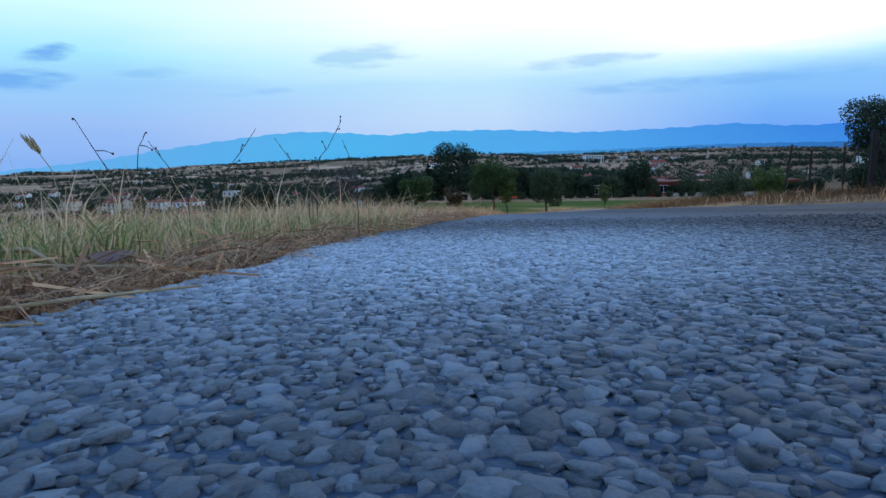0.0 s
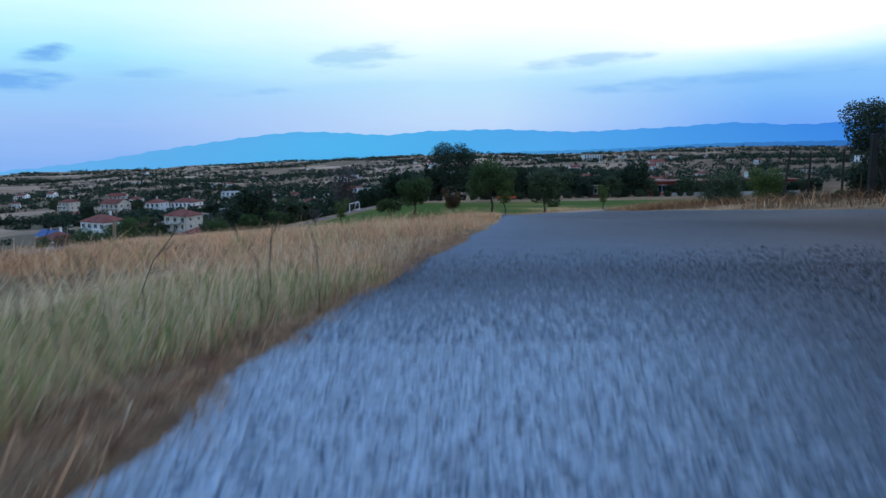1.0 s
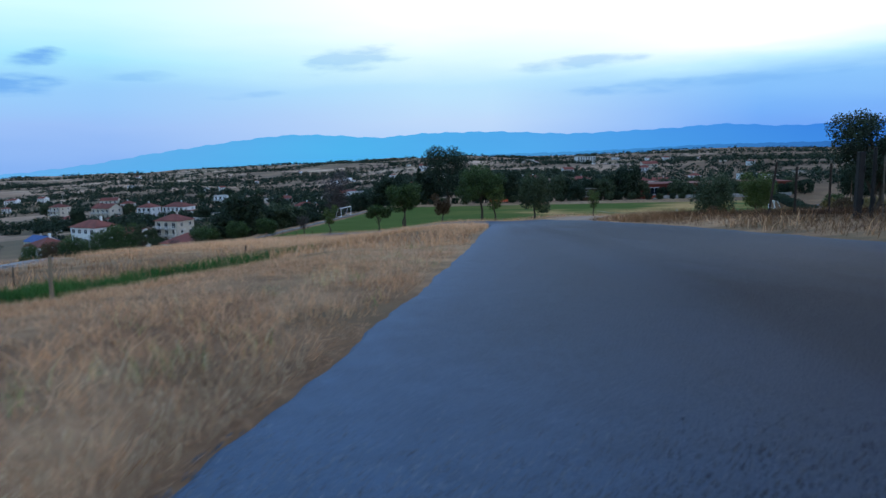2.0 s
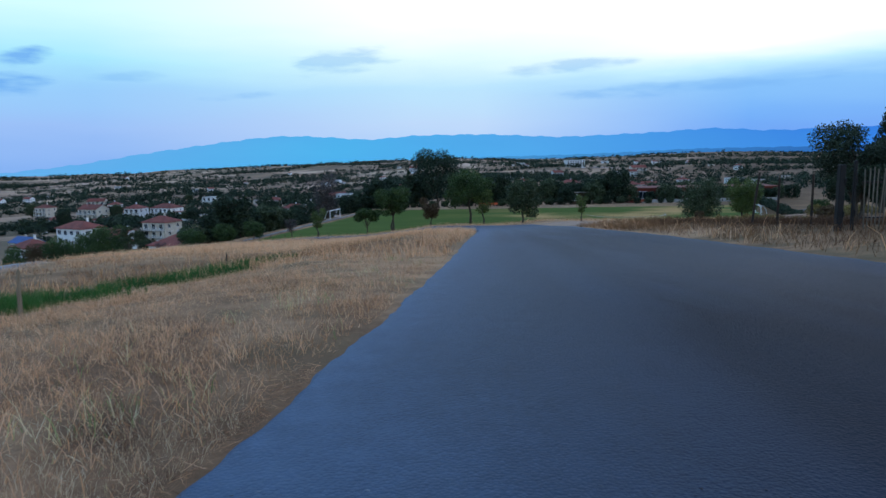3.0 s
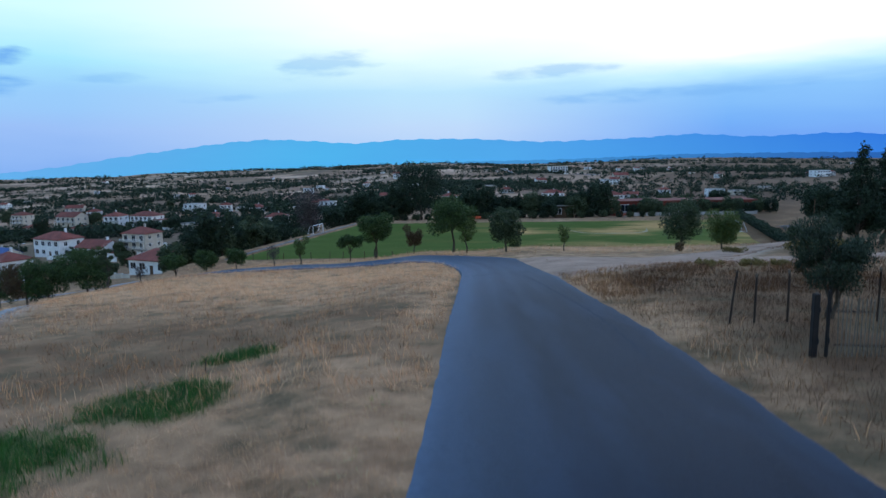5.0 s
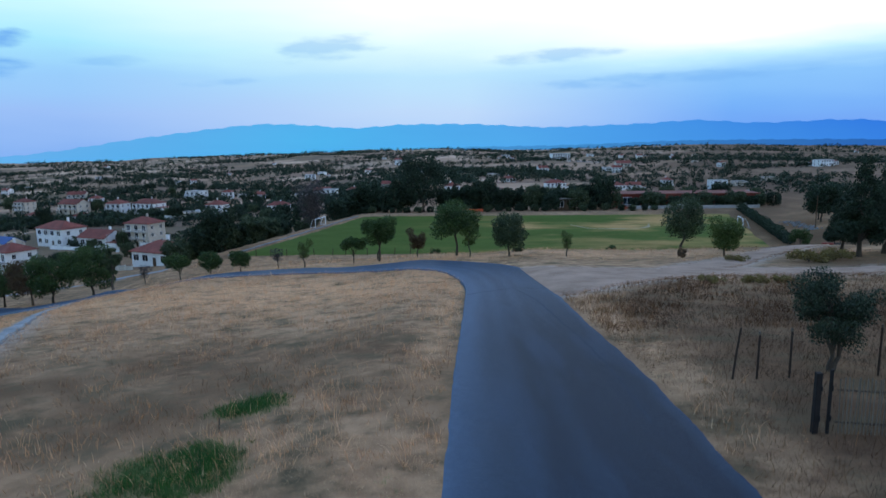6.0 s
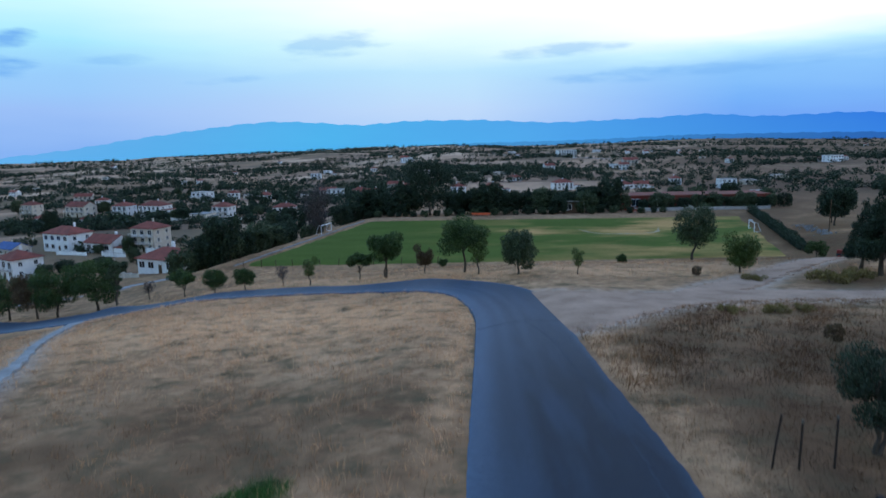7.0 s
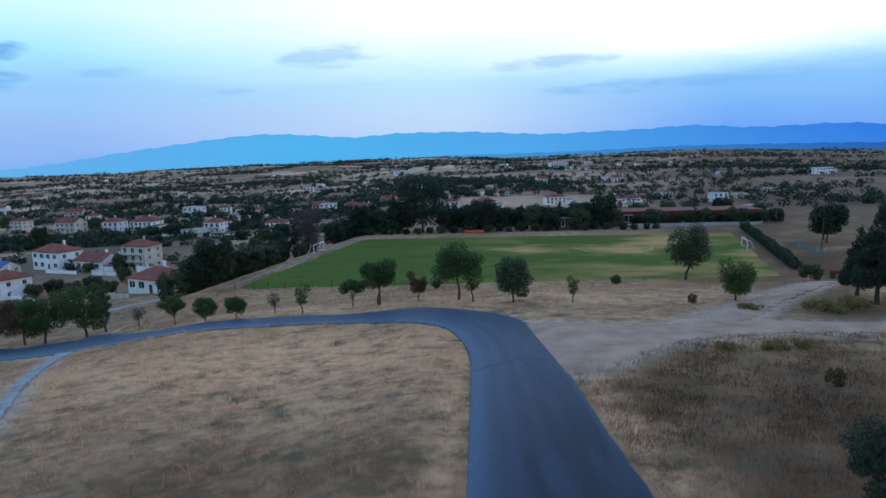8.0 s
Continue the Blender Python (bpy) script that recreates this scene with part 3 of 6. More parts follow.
def patch_green(x, y):
    g = np.zeros(np.shape(x))
    for px, py, a, b in PATCHES:
        g = np.maximum(g, 1 - ramp(0.55, 1.25, np.hypot((x - px) / a, (y - py) / b) + 0.25 * wobble(x, y, 0.8)))
    return g


def straw_zone(x, y):
    """Where the tall pale straw stands: inside the bend, and along the verges."""
    bend = np.exp(-(((x + 11) / 18) ** 2 + ((y - 45) / 11) ** 2))
    verge = np.exp(-((road_gap(x, y) - 0.9) / 0.9) ** 2) * ramp(6, 20, y)
    beyond = np.exp(-((y - 66 + 0.15 * x) / 5) ** 2) * ramp(-40, -10, x)
    slope = 0.7 * np.exp(-(((x + 5) / 7) ** 2 + ((y - 13) / 6) ** 2))
    foot = 0.7 * np.exp(-((road_gap(x, y) - 0.35) / 0.4) ** 2) * (1 - ramp(0.8, 2.2, y)) * (x < 2)
    return np.clip(np.maximum.reduce([bend * 1.2, slope, verge * 0.7, beyond * 0.8, foot]), 0, 1)


def bare_dim_zone(x, y):
    """Bare brown ground, half-way down the slope, round the fence; lens darkening painted in."""
    left = 0.75 * np.exp(-(((x + 12) / 16) ** 2 + ((y - 19) / 8) ** 2)) * (0.85 + 0.6 * wobble(x, y, 0.35))
    right = ramp(5.9, 9.5, x + 0.10 * (12 - y)) * (1 - ramp(60, 90, x)) * (1 - ramp(32, 46, y)) * (0.95 + 0.4 * wobble(x, y, 0.4))
    # ground far to the right is painted darker, as a lens edge would
    side = ramp(22, 36, x - 0.25 * np.maximum(y - 60, 0)) * (1 - ramp(200, 400, y)) * ramp(-1.0, 0.5, wobble(x, y, 0.2) + 0.4)
    edge = 0.4 * np.exp(-((road_gap(x, y) - 0.1) / 0.28) ** 2) * (x < 2) * (1 - ramp(2.0, 5.0, y))
    return np.clip(np.maximum(np.maximum(left, right), np.maximum(side, edge)), 0, 1)


def build_land():
    front = np.radians(np.arange(-62, 62.01, 0.5))
    back = np.radians(np.arange(66, 295, 4.0))
    ang = np.concatenate([front, back])
    rad = np.concatenate([[0.35], np.geomspace(0.7, 4900, 250)])
    r, a = np.meshgrid(rad, ang, indexing="ij")
    x, y = r * np.sin(a), r * np.cos(a)
    z = land(x, y)
    gap = np.full(x.shape, 1e9)
    near = r < 140
    g0, gap_dirt = np.full(x.shape, 1e9), np.full(x.shape, 1e9)
    for k, (ea, eb) in enumerate(WAYS):
        g0[near] = road_gap(x[near], y[near]) if k == 0 else way_gap(ea, eb, x[near], y[near])
        gap = np.minimum(gap, g0)
        if k:
            gap_dirt = np.minimum(gap_dirt, g0)
    spill = np.exp(-(np.maximum(gap_dirt, 0) / 0.9) ** 2) * ramp(20, 30, y)
    z -= 0.05 * (1 - ramp(-0.35, 0.0, gap)) * (1 + r / 40)
    rough = wobble(x, y, 0.7) * 0.02 + wobble(x, y, 0.23) * 0.05
    z += rough * ramp(0.1, 1.5, gap) * ramp(1.5, 8, r) * (1 - ramp(300, 600, r))
    pu = (x + 34.5 - 0.27 * (y - 103.3)) / 90
    z -= 0.15 * ramp(-0.01, 0.03, pu) * ramp(-0.01, 0.03, 1 - pu) * ramp(102, 105, y) * (1 - ramp(154, 158, y))
    n = len(ang)
    v = np.vstack([np.stack([x, y, z], -1).reshape(-1, 3), [[0, 0, float(land(0, 0)) - 0.05]]])
    i, j = np.meshgrid(np.arange(len(rad) - 1), np.arange(n), indexing="ij")
    j2 = (j + 1) % n
    f = np.stack([i * n + j, i * n + j2, (i + 1) * n + j2, (i + 1) * n + j], -1).reshape(-1, 4).tolist()
    f += [[len(v) - 1, (k + 1) % n, k] for k in range(n)]
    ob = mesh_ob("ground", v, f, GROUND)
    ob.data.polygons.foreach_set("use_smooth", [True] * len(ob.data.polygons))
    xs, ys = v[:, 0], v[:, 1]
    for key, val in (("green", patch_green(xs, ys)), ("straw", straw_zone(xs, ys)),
                     ("bare", bare_dim_zone(xs, ys)), ("plain_dim", 0.95 * ramp(0.12, 0.5, xs / np.maximum(ys, 1.0)) * (ys > 0)), ("spill", np.append(spill.ravel(), 0.0))):
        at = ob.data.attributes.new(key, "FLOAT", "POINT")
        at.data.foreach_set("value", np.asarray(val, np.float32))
    return tagged(ob, "dry straw-coloured hillside running down to a plain of fields", "ground", kind="structure")


ground = build_land()


# dust at edges and tracks; the wide left band is painted sky sheen
def road_dust_sheen(u, y):
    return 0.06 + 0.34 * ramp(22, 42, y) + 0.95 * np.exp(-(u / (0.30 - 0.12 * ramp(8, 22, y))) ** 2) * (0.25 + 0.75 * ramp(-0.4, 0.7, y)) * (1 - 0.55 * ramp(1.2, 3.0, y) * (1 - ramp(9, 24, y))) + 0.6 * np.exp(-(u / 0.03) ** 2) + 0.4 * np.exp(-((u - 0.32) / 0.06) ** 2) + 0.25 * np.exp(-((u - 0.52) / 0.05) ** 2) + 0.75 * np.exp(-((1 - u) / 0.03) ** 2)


road = tagged(lay_way("road", ROAD_A, ROAD_B, 0.004, ASPHALT, 28, road_dust_sheen), "worn grey asphalt lane with a ragged grassy edge", "road", kind="structure")
dirt = []
for key, (ea, eb), lift in zip(("dirt_road", "dirt_fork", "footpath", "village_track"), WAYS[1:], (0.012, 0.018, 0.02, 0.02)):
    ob = lay_way(key, ea, eb, lift, GRAVEL if key.startswith("dirt") else CHALK, 8)
    tagged(ob, {"d": "pale trodden dirt track branching off the asphalt lane", "f": "chalky pale footpath crossing the dry hillside", "v": "pale gravel track behind the village gardens"}[key[0]], "track", kind="structure")

# pitch: corners near left, near right, far right, far left
PITCH = [(-34.5, 103.5), (54.5, 103.0), (70.5, 155), (-20.5, 160)]


def pitch_point(u, v):
    (ax, ay), (bx, by), (cx, cy), (dx, dy) = PITCH
    return ((1 - u) * (1 - v) * ax + u * (1 - v) * bx + u * v * cx + (1 - u) * v * dx, (1 - u) * (1 - v) * ay + u * (1 - v) * by + u * v * cy + (1 - u) * v * dy)


def build_pitch():
    nu, nv = 60, 36
    v = []
    for j in range(nv + 1):
        for i in range(nu + 1):
            px, py = pitch_point(i / nu, j / nv)
            edge = i in (0, nu) or j in (0, nv)
            v.append((px, py, float(land(px, py)) + (-0.05 if edge else 0.03 + 0.015 * math.sin(px * 0.7) * math.sin(py * 0.9))))
    f = [[j * (nu + 1) + i, j * (nu + 1) + i + 1, (j + 1) * (nu + 1) + i + 1, (j + 1) * (nu + 1) + i] for j in range(nv) for i in range(nu)]
    return tagged(mesh_ob("football_pitch", v, f, TURF), "green village football pitch burnt brown on one half", "pitch", kind="structure")


pitch = build_pitch()

# seams and cracks sealed across and along the asphalt
def seam(pts, w):
    rows = glide(pts, 0.35)
    d = np.gradient(rows, axis=0)
    n = np.stack([-d[:, 1], d[:, 0]], 1) / np.hypot(*d.T)[:, None]
    rag = 0.03 * np.sin(np.arange(len(rows)) * 2.3) + 0.02 * np.sin(np.arange(len(rows)) * 5.1)
    p = np.stack([rows + n * (s * w + rag)[:, None] for s in (np.full(len(rows), -0.5), np.full(len(rows), 0.5))], 1)
    far = ramp(14, 40, np.hypot(p[..., 0], p[..., 1]))
    z = land(p[..., 0], p[..., 1]) + 0.007 + 0.072 * far
    k = np.arange(len(rows) - 1) * 2
    ob = mesh_ob("tar_seam", np.dstack([p, z]).reshape(-1, 3), np.stack([k, k + 1, k + 3, k + 2], 1), TAR)
    ob.parent = road
    return ob


seam([(1.6, 36.89), (3.0, 38.35), (4.72, 39.54), (5.78, 38.81), (6.62, 38.22)], 0.09)
seam([(5.37, 31.06), (5.42, 27.54), (5.51, 22.58), (5.4, 18.19), (5.15, 14.42)], 0.05)
seam([(4.61, 39.31), (5.21, 34.99), (5.37, 31.29)], 0.05)

# an arc worn into the turf
bm = bmesh.new()
ring_rows = []
for k in range(41):
    a = math.radians(188 + 164 * k / 40)
    r0, w = 9.0 + 0.45 * math.sin(a * 5), 0.55 * math.sin(math.pi * (k + 0.5) / 41) ** 0.5 * (1 + 0.4 * math.sin(a * 7 + 1))
    ring_rows.append([bm.verts.new((36.5 + (r0 + s * w) * math.cos(a), 139.0 + (r0 + s * w) * math.sin(a), -12.8 + (0.075 if s == 0 else 0.02))) for s in (-1, 0, 1)])
for p, q in zip(ring_rows, ring_rows[1:]):
    for k in (0, 1):
        bm.faces.new((p[k], p[k + 1], q[k + 1], q[k]))
DRY_TURF = weathered("worn_dry_turf", (0.26, 0.19, 0.10), (0.42, 0.33, 0.2), 2, 0.4, 0.95)
tagged(part("worn_ring", bm, DRY_TURF, None), "pale arc worn into the turf of the pitch", "track", kind="structure")

# mountains: azimuth in degrees and height of the ridge
RIDGE = table([(-75, -60), (-44, -84), (-38, -53), (-35, -35), (-31, -2), (-27, 52), (-23, 94), (-18.6, 139), (-15.4, 161), (-11, 143), (-8, 119), (-4, 147), (2.5, 145),
               (9, 111), (13, 117), (18, 126), (21.6, 145), (25.5, 111), (28.7, 115), (32, 123), (35, 104), (42, 68), (75, 90)], 1.0)


def build_mountains():
    az = np.arange(-75, 75.01, 0.25)
    top = np.interp(az, *RIDGE) + 3.0 * np.sin(az * 2.7) + 2.0 * np.sin(az * 6.1 + 1)
    rows, n = [], len(az)
    for k, (rad, lift) in enumerate(((3700, 0.0), (3950, 0.35), (4200, 0.7), (4500, 1.0), (4750, 0.6))):
        zz = -90 + (top + 90) * lift + (12 * np.sin(az * 1.9 + k * 2) * (0 < k < 3))
        rows.append(np.stack([rad * np.sin(np.radians(az)), rad * np.cos(np.radians(az)), zz], 1))
    i, j = np.meshgrid(np.arange(4), np.arange(n - 1), indexing="ij")
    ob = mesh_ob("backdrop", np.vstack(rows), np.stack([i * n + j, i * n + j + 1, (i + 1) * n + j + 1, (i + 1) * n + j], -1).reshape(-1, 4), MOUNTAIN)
    ob.data.polygons.foreach_set("use_smooth", [True] * len(ob.data.polygons))
    return tagged(ob, "long blue mountain range in evening haze", "mountains", kind="structure")


build_mountains()

# the far land at the range's foot, beyond the plain, haze painted in
FOOT = table([(-75, -70), (-20, -60), (-4, -26), (2, -10), (8, -10), (14, -4), (20, 9), (26, 8), (32, 5), (36, -1), (75, -20)], 1.5)


def build_foot():
    az = np.arange(-40, 60.01, 0.2)
    top = np.interp(az, *FOOT) + 1.6 * np.sin(az * 3.1) + 1.1 * np.sin(az * 8.3 + 2) + 0.7 * np.sin(az * 19.0)
    n = len(az)
    rows = [np.stack([rad * np.sin(np.radians(az)), rad * np.cos(np.radians(az)), -95 + (top + 95) * lift], 1) for rad, lift in ((3350, 0.0), (3430, 0.6), (3500, 1.0), (3620, 0.5))]
    i, j = np.meshgrid(np.arange(3), np.arange(n - 1), indexing="ij")
    # self-glowing blue stands in for the haze over this band
    m, nt, bsdf = start_mat("hazy_foot_glow", 1.0, 0, 0.0)
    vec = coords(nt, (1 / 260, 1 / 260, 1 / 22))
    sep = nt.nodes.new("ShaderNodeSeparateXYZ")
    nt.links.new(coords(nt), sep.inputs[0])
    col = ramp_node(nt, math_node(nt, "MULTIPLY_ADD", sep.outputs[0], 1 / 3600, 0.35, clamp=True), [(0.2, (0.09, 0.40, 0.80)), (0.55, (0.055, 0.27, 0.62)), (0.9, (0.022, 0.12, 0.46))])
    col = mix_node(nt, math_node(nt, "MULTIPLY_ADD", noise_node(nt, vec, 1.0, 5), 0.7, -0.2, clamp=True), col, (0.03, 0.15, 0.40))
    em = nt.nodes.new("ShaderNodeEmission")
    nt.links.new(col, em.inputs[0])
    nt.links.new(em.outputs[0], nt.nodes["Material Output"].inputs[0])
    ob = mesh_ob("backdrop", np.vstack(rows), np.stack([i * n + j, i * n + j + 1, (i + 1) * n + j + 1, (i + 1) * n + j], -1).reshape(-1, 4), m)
    return tagged(ob, "dim haze-blue land at the foot of the mountain range", "mountains", kind="structure")


build_foot()

# ---------------------------------------------------------------- fast meshes of many small pieces
def quad_mesh(name, verts, quads, material, tint):
    me = bpy.data.meshes.new(name)
    nv, nf = len(verts), len(quads)
    me.vertices.add(nv)
    me.vertices.foreach_set("co", np.ascontiguousarray(verts, np.float32).ravel())
    me.loops.add(nf * 4)
    me.loops.foreach_set("vertex_index", np.ascontiguousarray(quads, np.int32).ravel())
    me.polygons.add(nf)
    me.polygons.foreach_set("loop_start", np.arange(0, nf * 4, 4, dtype=np.int32))
    me.update(calc_edges=True)
    a = me.attributes.new("tint", "FLOAT", "POINT")
    a.data.foreach_set("value", np.asarray(tint, np.float32))
    me.materials.append(material)
    return me


def blades(p, height, width, lean, rng, droop=0.4):
    """Bent, tapering blades: foot points, heights, widths and how far each leans. Two quads a blade."""
    n = len(p)
    a, b = rng.uniform(0, 2 * np.pi, n), rng.uniform(0, 2 * np.pi, n)
    d = np.stack([np.cos(a), np.sin(a), np.zeros(n)], 1)
    s = np.stack([np.cos(b), np.sin(b), np.zeros(n)], 1) * width[:, None] / 2
    up = np.array([0, 0, 1.0])
    mid = p + up * (height * 0.55)[:, None] + d * (lean * height * 0.35)[:, None]
    tip = p + up * (height * (1 - droop * lean * 0.5))[:, None] + d * (lean * height)[:, None]
    v = np.stack([p - s, p + s, mid + s * 0.8, mid - s * 0.8, tip + s * 0.12, tip - s * 0.12], 1).reshape(-1, 3)
    k = np.arange(n)[:, None] * 6
    q = np.concatenate([k + [0, 1, 2, 3], k + [3, 2, 4, 5]], 1).reshape(-1, 4)
    return v, q


def leaf_quads(pos, size, rng, flat=0.0):
    """Small diamond leaves in all directions round the given points."""
    n = len(pos)
    u = rng.normal(size=(n, 3))
    u[:, 2] *= 1 - flat
    u /= np.linalg.norm(u, axis=1)[:, None]
    w = np.cross(u, rng.normal(size=(n, 3)))
    w /= np.linalg.norm(w, axis=1)[:, None] + 1e-9
    s = size[:, None]
    v = np.stack([pos - u * s, pos + w * s * 0.45, pos + u * s, pos - w * s * 0.45], 1).reshape(-1, 3)
    return v, np.arange(n * 4).reshape(-1, 4)


def lobes_points(lobes, n, rng, shell=0.42):
    """Points in a cloud of ellipsoid lobes (x, y, z, rx, ry, rz), thicker near their skins."""
    lobes = np.array(lobes, float)
    w = lobes[:, 3] * lobes[:, 4] * lobes[:, 5]
    k = rng.choice(len(lobes), n, p=w / w.sum())
    d = rng.normal(size=(n, 3))
    d /= np.linalg.norm(d, axis=1)[:, None]
    r = shell + (1.08 - shell) * rng.random(n) ** 0.8
    return lobes[k, :3] + d * r[:, None] * lobes[k, 3:], d[:, 2]


# ---------------------------------------------------------------- trees
def make_tree(name, height, spread, bole, material, seed, leaves=2600, leaf=0.12, shape="round", lobe_count=16, limbs=7, label="", category="tree", stems=1):
    """A tree at the origin: a trunk with limbs, and a crown of small leaves in uneven lobes."""
    rng = np.random.default_rng(seed)
    root = new(name)
    crown_h = height - bole
    leaf *= 1.3
    lobes = []
    for i in range(lobe_count):
        t = (i + 0.5) / lobe_count
        a = i * 2.399 + rng.uniform(-0.4, 0.4)
        if shape == "round":
            zz = 0.12 + 0.76 * t
            reach = math.sqrt(max(0.02, 1 - (2 * zz - 1) ** 2)) * 0.62
            size = 0.36
        elif shape == "vase":
            zz = 0.1 + 0.75 * t
            reach = (0.25 + 0.75 * zz) * 0.62
            size = 0.36
        elif shape == "cone":
            zz = 0.05 + 0.9 * t
            reach = (1 - zz) * 0.7
            size = 0.11 + 0.17 * (1 - zz)
        else:                              # spread: wide and broken
            zz = 0.25 + 0.6 * rng.random()
            reach = 0.25 + 0.55 * rng.random()
            size = 0.30
        rr = spread / 2 * size * rng.uniform(0.75, 1.25)
        lobes.append((math.cos(a) * reach * spread / 2 * rng.uniform(0.8, 1.2), math.sin(a) * reach * spread / 2 * rng.uniform(0.8, 1.2),
                      bole + crown_h * zz + rng.uniform(-0.05, 0.05) * height, rr, rr, min(rr * rng.uniform(0.7, 1.1), crown_h * 0.4)))
    pos, up = lobes_points(lobes, leaves, rng)
    pos[:, 2] = np.maximum(pos[:, 2], bole * 0.75)
    v, q = leaf_quads(pos, leaf * rng.uniform(0.6, 1.3, leaves), rng)
    # leaves paler toward each lobe's top: light from above painted in
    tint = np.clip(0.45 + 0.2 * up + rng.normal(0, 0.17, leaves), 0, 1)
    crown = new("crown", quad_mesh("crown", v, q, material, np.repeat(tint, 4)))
    crown.parent = root
    bm = bmesh.new()
    r0 = max(0.03, height * 0.022)
    for s in range(stems):
        off = Vector((0.12 * math.cos(s * 2.1), 0.12 * math.sin(s * 2.1), 0)) * (stems > 1) * height * 0.3
        fork = Vector((rng.uniform(-0.05, 0.05) * height, rng.uniform(-0.05, 0.05) * height, bole)) + off
        tube(bm, [off * 0.3 + Vector((0, 0, -0.15)), off * 0.5 + Vector((rng.uniform(-0.02, 0.02) * height, 0, bole * 0.5)), fork, Vector((off.x, off.y, bole + crown_h * 0.6))],
             [r0 * 1.35, r0, r0 * 0.85, r0 * 0.25], 8)
        for k in range(limbs):
            lx, ly, lz = lobes[(k * 3 + s) % len(lobes)][:3]
            start = fork + Vector((0, 0, crown_h * 0.04 * k))
            end = Vector((lx, ly, lz))
            tube(bm, [start, start.lerp(end, 0.5) + Vector((0, 0, 0.05 * height)), end], [r0 * 0.5, r0 * 0.32, r0 * 0.1], 5)
    part("trunk", bm, BARK, root)
    return tagged(root, label, category)


def ground_at(x, y):
    return float(land(x, y))


def plant(tree, x, y, turn=0.0, scale=1.0, tall=1.0, sink=0.05):
    return copy_thing(tree, Matrix.Translation((x, y, ground_at(x, y) - sink)) @ Matrix.Rotation(turn, 4, "Z") @ Matrix.Diagonal((scale, scale, scale * tall, 1)))


def settle(tree, x, y, turn=0.0, sink=0.05):
    tree.matrix_basis = Matrix.Translation((x, y, ground_at(x, y) - sink)) @ Matrix.Rotation(turn, 4, "Z")
    return tree


ROW = "young trees along the lane"
oak = tagged(settle(make_tree("roadside_tree", 5.4, 6.2, 2.3, LEAF_DARK, 11, 9800, 0.086, "spread", 22, 9, "dark green broad tree beside the bend of the lane"), 1.54, 66.3), group=ROW)
twin = tagged(settle(make_tree("roadside_tree", 4.7, 4.7, 1.5, LEAF_DARK, 12, 8400, 0.086, "spread", 22, 8, "dark twin-stemmed tree with a broken spreading crown", stems=2), -6.94, 68.45), group=ROW)
ball = tagged(settle(make_tree("roadside_tree", 4.5, 3.7, 0.85, LEAF_OLIVE, 13, 9000, 0.079, "round", 24, 7, "grey-green round-crowned tree on dry grass"), 6.66, 62.36), group=ROW)
small_ball = tagged(settle(make_tree("roadside_tree", 2.75, 2.5, 0.65, LEAF_DARK, 14, 5200, 0.066, "round", 18, 5, "small clipped round tree beside the lane"), -25.5, 68.3), group=ROW)
tagged(plant(small_ball, -21.68, 66.84, 1.1, 0.9), group=ROW)
lime = tagged(settle(make_tree("roadside_tree", 3.7, 4.1, 0.8, LEAF_LIGHT, 15, 6720, 0.079, "vase", 16, 8, "bright yellow-green vase-shaped young tree"), 27.24, 60.22), group=ROW)
thin = tagged(settle(make_tree("sapling", 3.0, 2.0, 1.0, LEAF_LIGHT, 16, 1365, 0.066, "vase", 9, 6, "thin light green sapling with sparse leaves"), -14.59, 66.02), group=ROW)
plant(thin, 2.89, 64.5, 0.8, 1.2)
plant(thin, 12.13, 60.66, 2.0, 0.8)
bare = tagged(settle(make_tree("sapling", 2.4, 1.9, 0.8, LEAF_GREY, 17, 798, 0.053, "vase", 8, 7, "nearly bare grey sapling in dry grass"), -17.78, 67.45), group=ROW)
plant(bare, -37.5, 78.0, 1.0, 1.1)
rusty = tagged(settle(make_tree("roadside_tree", 3.0, 2.8, 1.0, LEAF_RUST, 18, 3000, 0.073, "vase", 10, 5, "small rust-tinged tree beside the lane"), -2.67, 66.97), group=ROW)
ragged = tagged(settle(make_tree("roadside_tree", 3.2, 3.6, 0.6, LEAF_DARK, 19, 4200, 0.079, "spread", 14, 7, "ragged low tree beside the lane"), -31.5, 74.5), group=ROW)
plant(ragged, -9.9, 69.6, 2.2, 0.95)
slim = tagged(settle(make_tree("roadside_tree", 6.2, 2.2, 1.8, LEAF_OLIVE, 20, 3150, 0.086, "round", 12, 6, "slim half-bare tree beside the lane"), -43.0, 80.5), group=ROW)
full = tagged(settle(make_tree("roadside_tree", 7.2, 7.0, 1.5, LEAF_DARK, 21, 10920, 0.106, "round", 18, 7, "full dark green tree above the village gardens"), -48.5, 85.5), group=ROW)
plant(full, -56.5, 89.0, 2.0, 1.0)
rust_full = tagged(settle(make_tree("roadside_tree", 7.0, 6.4, 1.5, LEAF_RUST, 22, 9240, 0.099, "round", 16, 7, "brownish full tree above the village gardens"), -61.5, 92.0), group=ROW)
plant(full, -67.5, 94.5, 4.0, 0.95)
edge_tree = settle(make_tree("pitch_side_tree", 8.6, 7.0, 2.2, LEAF_OLIVE, 23, 10920, 0.112, "round", 22, 8, "tall grey-green tree at the edge of the pitch"), 38.6, 101.5)
bush = settle(make_tree("bush", 2.0, 2.6, 0.25, LEAF_DARK, 24, 3360, 0.066, "round", 10, 4, "low dark bush in dry grass", "bush"), 42.03, 73.55)
plant(bush, 26.5, 98.0, 1.0, 0.8)
plant(bush, -1.2, 98.5, 2.0, 0.7)

